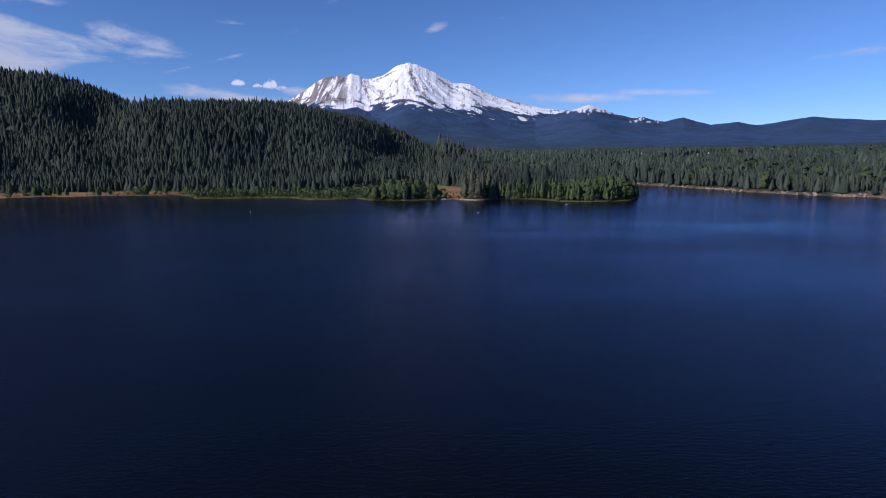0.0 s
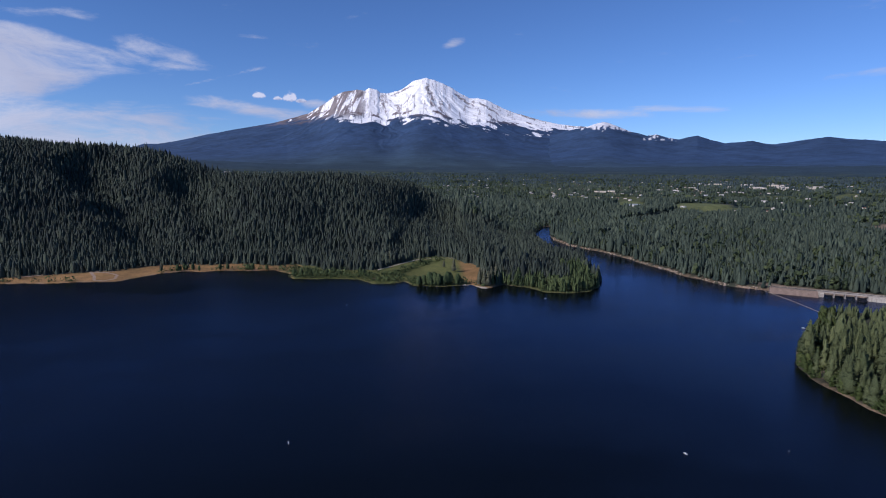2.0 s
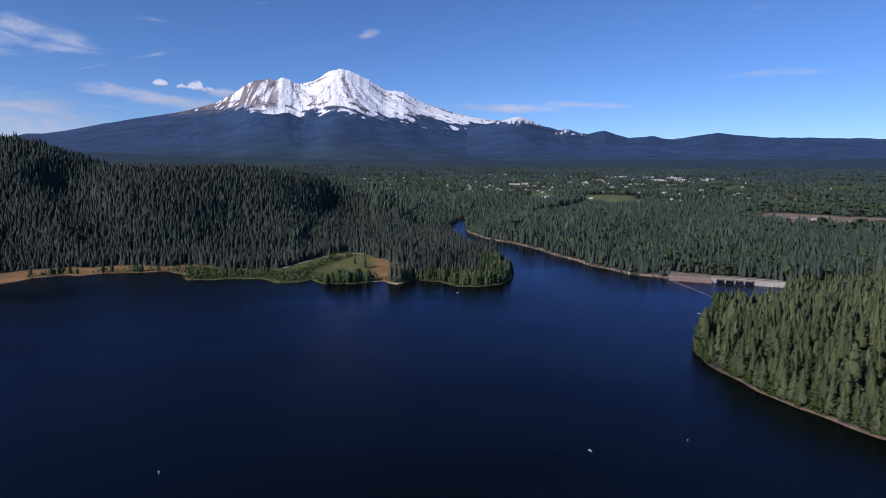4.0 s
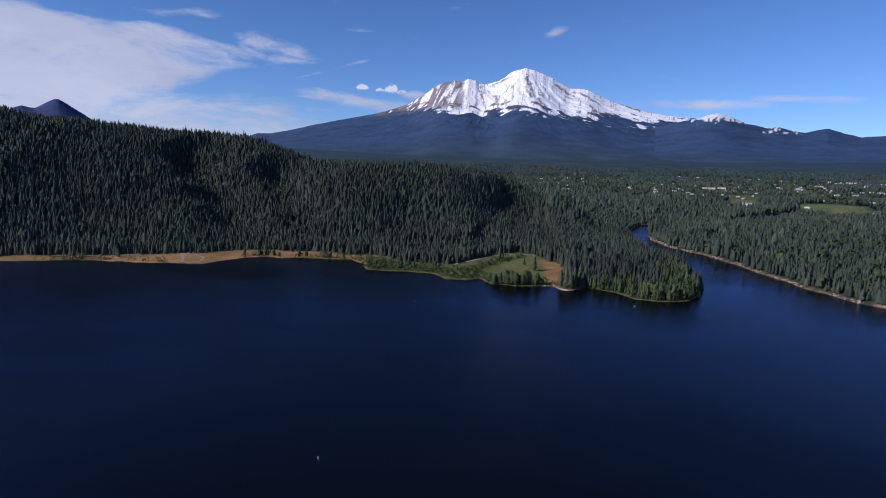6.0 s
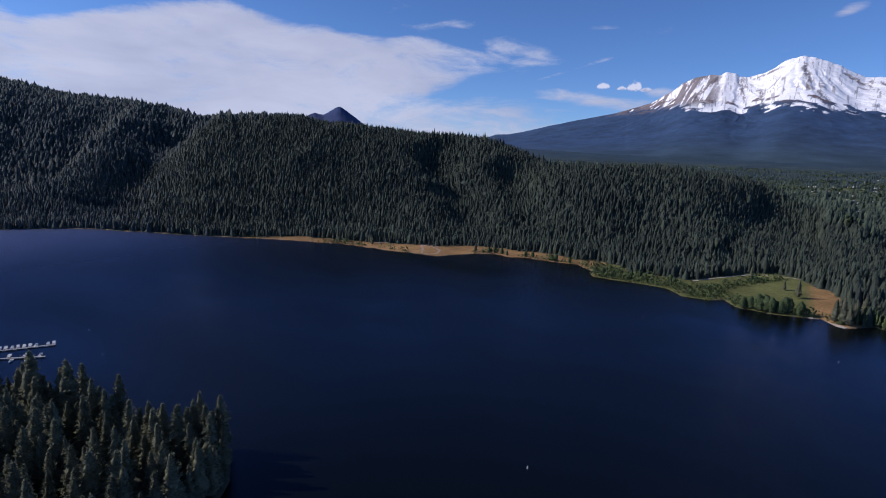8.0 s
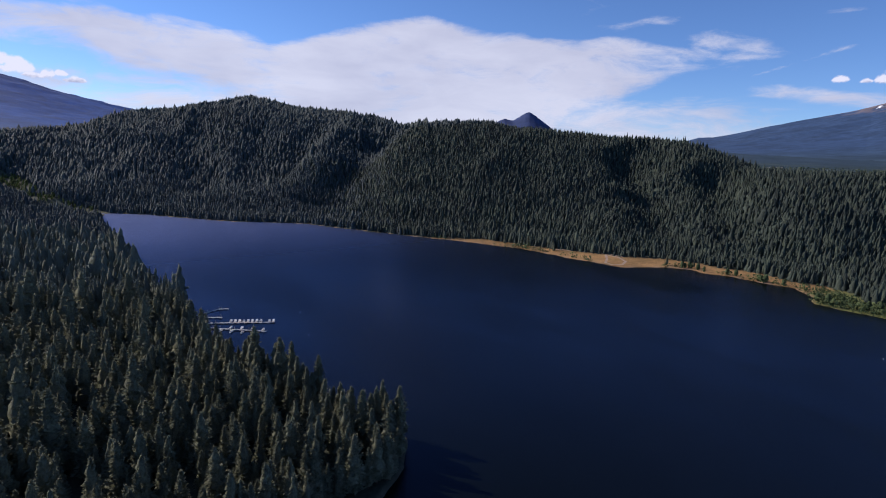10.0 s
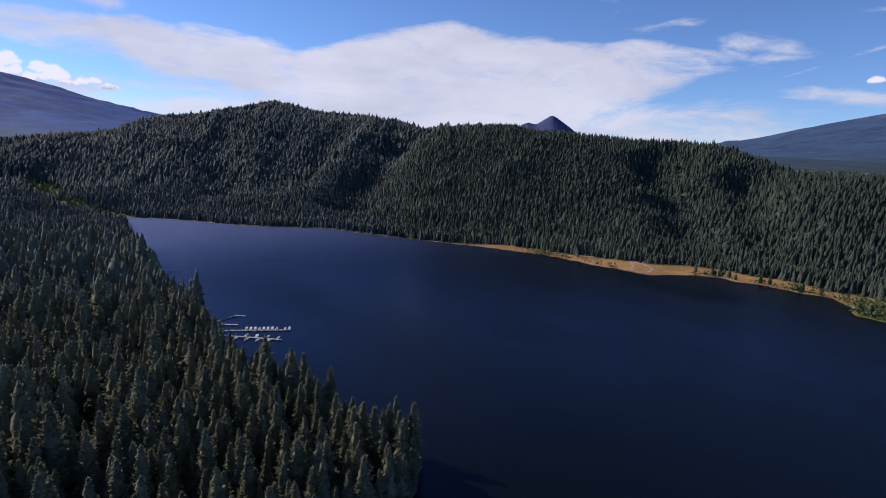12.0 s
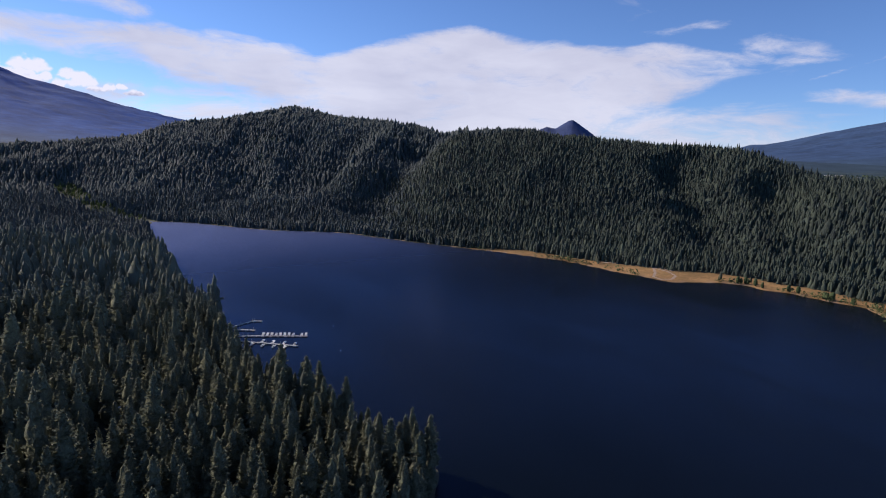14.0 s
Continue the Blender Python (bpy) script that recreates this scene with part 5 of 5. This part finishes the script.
def build_marina():
    dock([(-401, 104), (-409, 119), (-413, 129), (-410, 134)], 1.5, "long bent grey floating dock reaching from the shore")
    dock([(-403, 106), (-391, 124)], 1.5, "short grey floating dock beside the marina")
    dock([(-386, 104), (-381, 116), (-362, 151)], 1.4, "long grey floating dock with moored boats")
    dock([(-378, 104), (-368, 115), (-346, 139)], 1.4, "grey floating dock with finger berths")
    rng = random.Random(4)
    a = math.degrees(math.atan2(35, 19))
    first = {}

    def moor(x, y, turn, covered):
        if covered not in first:
            first[covered] = boat(x, y, turn, covered, "white covered motorboat moored at the dock" if covered else "white cabin motorboat moored at the dock")
            first[covered].scale = (0.72, 0.72, 0.62)
        else:
            copy_thing(first[covered], pose(x * S, y * S, 0, 0, 0, turn))
        

    for k in range(11):
        if k == 8:
            continue
        u = 0.26 + 0.072 * k
        moor(-381 + 19 * u - 4.4 * math.sin(radians(a)), 116 + 35 * u + 4.4 * math.cos(radians(a)), a + 90 + rng.uniform(-4, 4), rng.random() < 0.6)
    b = math.degrees(math.atan2(24, 22))
    for k in range(8):
        u = 0.10 + 0.115 * k
        side = 1 if k % 2 else -1
        moor(-368 + 22 * u - side * 4.2 * math.sin(radians(b)), 115 + 24 * u + side * 4.2 * math.cos(radians(b)), b + side * 90 + rng.uniform(-5, 5), k % 3 == 0)


build_marina()


def buoy(x, y, big, label):
    b = tagged(empty("buoy", x, y, 0), label, "buoy", "buoys on the lake")
    k = 0.6 if big else 0.36
    bm = bmesh.new()
    cylinder(bm, (0, 0, -0.5 * k), (0, 0, 1.3 * k), 0.5 * k, 0.42 * k, 10)
    part("can", bm, MAT_WHITE, b)
    part("cone", cylinder(bmesh.new(), (0, 0, 1.3 * k), (0, 0, 2.3 * k), 0.42 * k, 0.12 * k, 10), MAT_WHITE, b)
    part("band", cylinder(bmesh.new(), (0, 0, 0.55 * k), (0, 0, 0.75 * k), 0.49 * k, 0.49 * k, 10), MAT_BROWN, b, "orange-brown painted band")
    return b


buoy(-76, 198, True, "white mooring buoy floating on open water")
buoy(-86, 451, False, "small white buoy floating off the far shore")
buoy(40, 428, False, "small white buoy floating off the peninsula")
buoy(146, 187, False, "small white buoy floating on open water")
buoy(-375, 176, False, "small white buoy floating near the marina")
buoy(-325, 160, False, "small white buoy floating near the marina")
boat(99, 186, 118, False, "small white motorboat alone on open water", "boats on the lake").scale = (0.32, 0.32, 0.32)
boat(103, 479, 20, False, "small pale boat lying off the wooded peninsula", "boats on the lake").scale = (0.4, 0.4, 0.4)
boat(288, 377, 150, False, "small white boat beached below the pines", "boats on the lake").scale = (0.4, 0.4, 0.4)


def car(name, x, y, turn, paint, label):
    """A parked camper van: body, windows and four wheels."""
    c = tagged(empty(name, x, y, z_at(x, y), turn), label, "van", "vehicles in the camp")
    bm = boxed(-2.7, -1.0, 0.45, 2.0, 1.0, 2.5, bevel=0.18)
    add_box(bm, 1.9, -0.95, 0.45, 2.9, 0.95, 1.4, bevel=0.15)
    body = part("body", bm, paint, c)
    for y0 in (-1.02, 1.0):
        part("side_window", boxed(-1.8, y0, 1.5, 1.6, y0 + 0.02, 2.1), MAT_DARK, body)
    part("windscreen", boxed(1.985, -0.8, 1.5, 2.02, 0.8, 2.2), MAT_DARK, body)
    for wx in (-1.8, 2.0):
        for y0 in (-0.95, 0.95):
            w = part("wheel", cylinder(bmesh.new(), (wx, y0 - 0.12, 0.38), (wx, y0 + 0.12, 0.38), 0.38, segments=12), MAT_RUBBER, c)
            part("hubcap", cylinder(bmesh.new(), (wx, y0 - 0.13, 0.38), (wx, y0 + 0.13, 0.38), 0.2, segments=8), MAT_GREY, w)
    return c


van = car("camper_van", -289, 37, 20, MAT_WHITE, "white camper van parked among the pines")
for x, y, t in ((-296, 40, 65), (-272, 69, 100), (-569, 46, 40), (-306, 6, 10), (-243, 41, 150), (393, 345, 60)):
    copy_thing(van, pose(x * S, y * S, z_at(x, y) * S, 0, 0, t))
car("camper_van", -211, 117, 70, MAT_GREY, "silver camper van parked near the water under pines")


def gable_house(name, length, width, wall, roof_z, wall_mat, roof_mat, label, category, group):
    h = tagged(empty(name, 0, 0, 0), label, category, group)
    wl_ = part("wall", boxed(-length / 2, -width / 2, -1.0, length / 2, width / 2, wall), wall_mat, h)
    bm = bmesh.new()
    o = 0.6
    top = [bm.verts.new((sx * (length / 2 + o), 0, roof_z)) for sx in (-1, 1)]
    lo = [bm.verts.new((sx * (length / 2 + o), sy * (width / 2 + o), wall - 0.15)) for sy in (-1, 1) for sx in (-1, 1)]
    bm.faces.new((lo[0], lo[1], top[1], top[0]))
    bm.faces.new((top[0], top[1], lo[3], lo[2]))
    bm.faces.new((lo[0], top[0], lo[2]))
    bm.faces.new((lo[1], lo[3], top[1]))
    bm.faces.new((lo[0], lo[2], lo[3], lo[1]))
    bmesh.ops.recalc_face_normals(bm, faces=bm.faces)
    part("roof", bm, roof_mat, h)
    for k in range(3):
        x = -length * 0.3 + length * 0.3 * k
        for sy in (-1, 1):
            y0 = sy * width / 2
            part("window" if k != 1 else "door", boxed(x - 0.8, min(y0, y0 + sy * 0.05), 0.9 if k != 1 else 0, x + 0.8, max(y0, y0 + sy * 0.05), 2.1), MAT_DARK, wl_)
    part("chimney", boxed(length * 0.2, -0.4 + width * 0.15, wall, length * 0.2 + 0.8, 0.4 + width * 0.15, roof_z + 0.9), MAT_BROWN, h)
    return h


def build_town():
    rng = random.Random(19)
    kinds = [gable_house("house", 14, 9, 3.2, 6.0, MAT_WALL_CREAM, MAT_ROOF_LIGHT, "cream house with a pale roof among valley trees", "house", "houses in the valley"),
             gable_house("house", 12, 9, 3.0, 5.8, MAT_WALL_CREAM, MAT_ROOF_BROWN, "cream house with a brown shingle roof among valley trees", "house", "houses in the valley"),
             gable_house("house", 18, 11, 3.6, 6.0, MAT_WHITE, MAT_ROOF_LIGHT, "white house with a pale roof among valley trees", "house", "houses in the valley"),
             gable_house("barn", 34, 18, 6.0, 9.0, MAT_WHITE, MAT_ROOF_BLUE, "long white barn with a blue metal roof", "barn", "large buildings in the valley"),
             gable_house("warehouse", 60, 24, 6.5, 8.5, MAT_WALL_CREAM, MAT_ROOF_LIGHT, "long pale warehouse on the edge of town", "warehouse", "large buildings in the valley")]
    used = set()
    for a, r, kind in TOWN_SPOTS:
        x, y = r * math.sin(radians(a)), r * math.cos(radians(a))
        m = pose(x * S, y * S, z_at(x, y) * S, 0, 0, rng.uniform(0, 180) if kind < 3 else -a + rng.uniform(-15, 15)) @ Matrix.Scale(rng.uniform(0.5, 0.85), 4)
        if kind in used:
            t = copy_thing(kinds[kind], pose(0, 0, 0))
            t.matrix_basis = m
        else:
            kinds[kind].matrix_basis = m
            used.add(kind)


build_town()

cabin = gable_house("camp_cabin", 9, 6, 2.6, 4.4, MAT_BROWN, MAT_ROOF_BROWN, "small brown wooden cabin in a forest clearing", "cabin", "camp cabins")
cabin.matrix_basis = pose(-210 * S, 95 * S, z_at(-210, 95) * S, 0, 0, 35) @ Matrix.Scale(0.62, 4)
hut = gable_house("beach_hut", 6, 4.5, 2.4, 3.8, MAT_GREY, MAT_ROOF_BROWN, "small grey hut standing beside the meadow", "hut", "huts by the shore")
hut.matrix_basis = pose(-72 * S, 566 * S, z_at(-72, 566) * S, 0, 0, 10) @ Matrix.Scale(0.55, 4)


def track(name, pts, width, mat, label, closed=False, lift=0.25):
    """A strip of bare earth draped over the ground."""
    n = 10
    line = []
    count = len(pts) if closed else len(pts) - 1
    for k in range(count):
        p0, p1 = Vector(pts[k]), Vector(pts[(k + 1) % len(pts)])
        line += [p0.lerp(p1, j / n) for j in range(n)]
    if not closed:
        line.append(Vector(pts[-1]))
    v, m = [], len(line)
    for k, p in enumerate(line):
        a = line[(k - 1) % m] if closed or k else line[0]
        b = line[(k + 1) % m] if closed or k < m - 1 else line[-1]
        d = (b - a).normalized()
        s = Vector((-d.y, d.x)) * width * (0.5 + 0.12 * math.sin(k * 1.7))
        for q in (p + s, p, p - s):
            v.append((q.x, q.y, z_at(q.x, q.y) + lift))
    f = []
    for k in range(m if closed else m - 1):
        j = (k + 1) % m
        for c in (0, 1):
            f.append((3 * k + c, 3 * k + c + 1, 3 * j + c + 1, 3 * j + c))
    me = mesh_from(name, np.array(v) * S, np.array(f), [mat], True)
    return tagged(new(name, me), label, "track", kind="structure")


track("road_loop", [(-403, 599), (-387, 579), (-376, 560), (-364, 556), (-358, 568), (-366, 587), (-383, 597)], 3.0, MAT_DIRT, "pale dirt loop road on the dry field", True)
track("road_field", [(-380, 604), (-402, 606), (-440, 587), (-462, 572)], 3.0, MAT_DIRT, "dirt track along the dry field")
track("road_meadow", [(-72, 618), (-46, 651), (-24, 682), (3, 695), (24, 691)], 2.6, MAT_SAND, "pale path along the meadow's upper edge")
track("pavement_spit", [(27, 541), (34, 539), (42, 530), (51, 525)], 5.0, MAT_SAND, "small pale gravel beach on the shore", lift=0.12)
track("road_yard", [(870, 925), (930, 880), (960, 850), (925, 870), (860, 915)], 7.0, MAT_SAND, "pale bare-earth track round a yard", True, 0.6)


# -- single trees round the meadow
def broadleaf(name, seed, label, group, height=13.0):
    rng = np.random.default_rng(seed)
    t = tagged(empty(name, 0, 0, 0), label, "tree", group)
    part("trunk", cylinder(bmesh.new(), (0, 0, -0.4), (0.15, 0, height * 0.55), 0.3, 0.1, 7), MAT_BARK, t)
    for k in range(4):
        a = k * 1.57 + rng.random()
        q = (math.cos(a) * 1.9, math.sin(a) * 1.9, height * (0.5 + 0.06 * k))
        part("limb", cylinder(bmesh.new(), (0, 0, height * (0.22 + 0.06 * k)), q, 0.12, 0.03, 5), MAT_BARK, t)
    v, f = clump_tree(230, seed, 0.27, 0.10, 0.62)
    me = mesh_from("crown", v * height * S, f, [MAT_BROAD])
    pocket = np.repeat(rng.random((len(v) + 4) // 5), 5)[:len(v)]
    point_value(me, "tint", sat(0.25 + 0.3 * rng.random() + 0.4 * (pocket - 0.5)))
    ob = new("crown", me)
    ob.parent = t
    return t


def set_tree(t, x, y, k, turn):
    t.matrix_basis = pose(x * S, y * S, z_at(x, y) * S - 0.02, 0, 0, turn) @ Matrix.Scale(k, 4)


def plant_meadow():
    rng = random.Random(31)
    alders = [broadleaf("alder_tree", 900 + k, "leafy green alder on the meadow's shore", "alders on the shore") for k in range(4)]
    spots = []
    for k in range(26):
        u = k / 25
        x = -24 + 52 * u
        if 12 < x < 16.5:
            continue
        spots.append((x + rng.uniform(-1.2, 1.2), 536 + 6 * rng.random(), rng.uniform(0.65, 1.1)))
    for k in range(14):
        spots.append((rng.uniform(-170, -60), rng.uniform(583, 600), rng.uniform(0.4, 0.7)))
    for k in range(16):
        spots.append((rng.uniform(-330, -190), 0, rng.uniform(0.35, 0.65)))
    n = 0
    for x, y, k in spots:
        if y == 0:
            ys = np.arange(560, 660, 1.0)
            d = shore_distance(np.full(len(ys), x), ys)
            y = float(ys[np.argmax(d > 6)])
        if float(shore_distance(np.array([x]), np.array([float(y)]))[0]) < 2:
            continue
        t = alders[n] if n < 4 else copy_thing(alders[rng.randrange(4)], pose(0, 0, 0))
        set_tree(t, x, y, k, rng.uniform(0, 360))
        n += 1
    pines = [spruce("lone_pine", 950 + k, "single dark pine standing on the open meadow") for k in range(2)]
    for p in pines:
        p["group"] = "pines on the meadow"
    for n, (x, y, k) in enumerate(((20, 603, 0.62), (9, 628, 0.36), (-21, 661, 0.5), (44, 536, 0.72), (49, 534, 0.8), (53, 532, 0.66), (47, 541, 0.7), (58, 545, 0.72), (64, 552, 0.8), (72, 556, 0.66), (-300, 632, 0.4), (-306, 634, 0.3),
                                   (-455, 560, 0.4), (-462, 566, 0.5), (-530, 545, 0.5), (-505, 552, 0.55), (-497, 556, 0.6), (-60, 664, 0.55), (-330, 616, 0.45))):
        t = pines[n] if n < 2 else copy_thing(pines[n % 2], pose(0, 0, 0))
        set_tree(t, x, y, k, 77 * n)


plant_meadow()
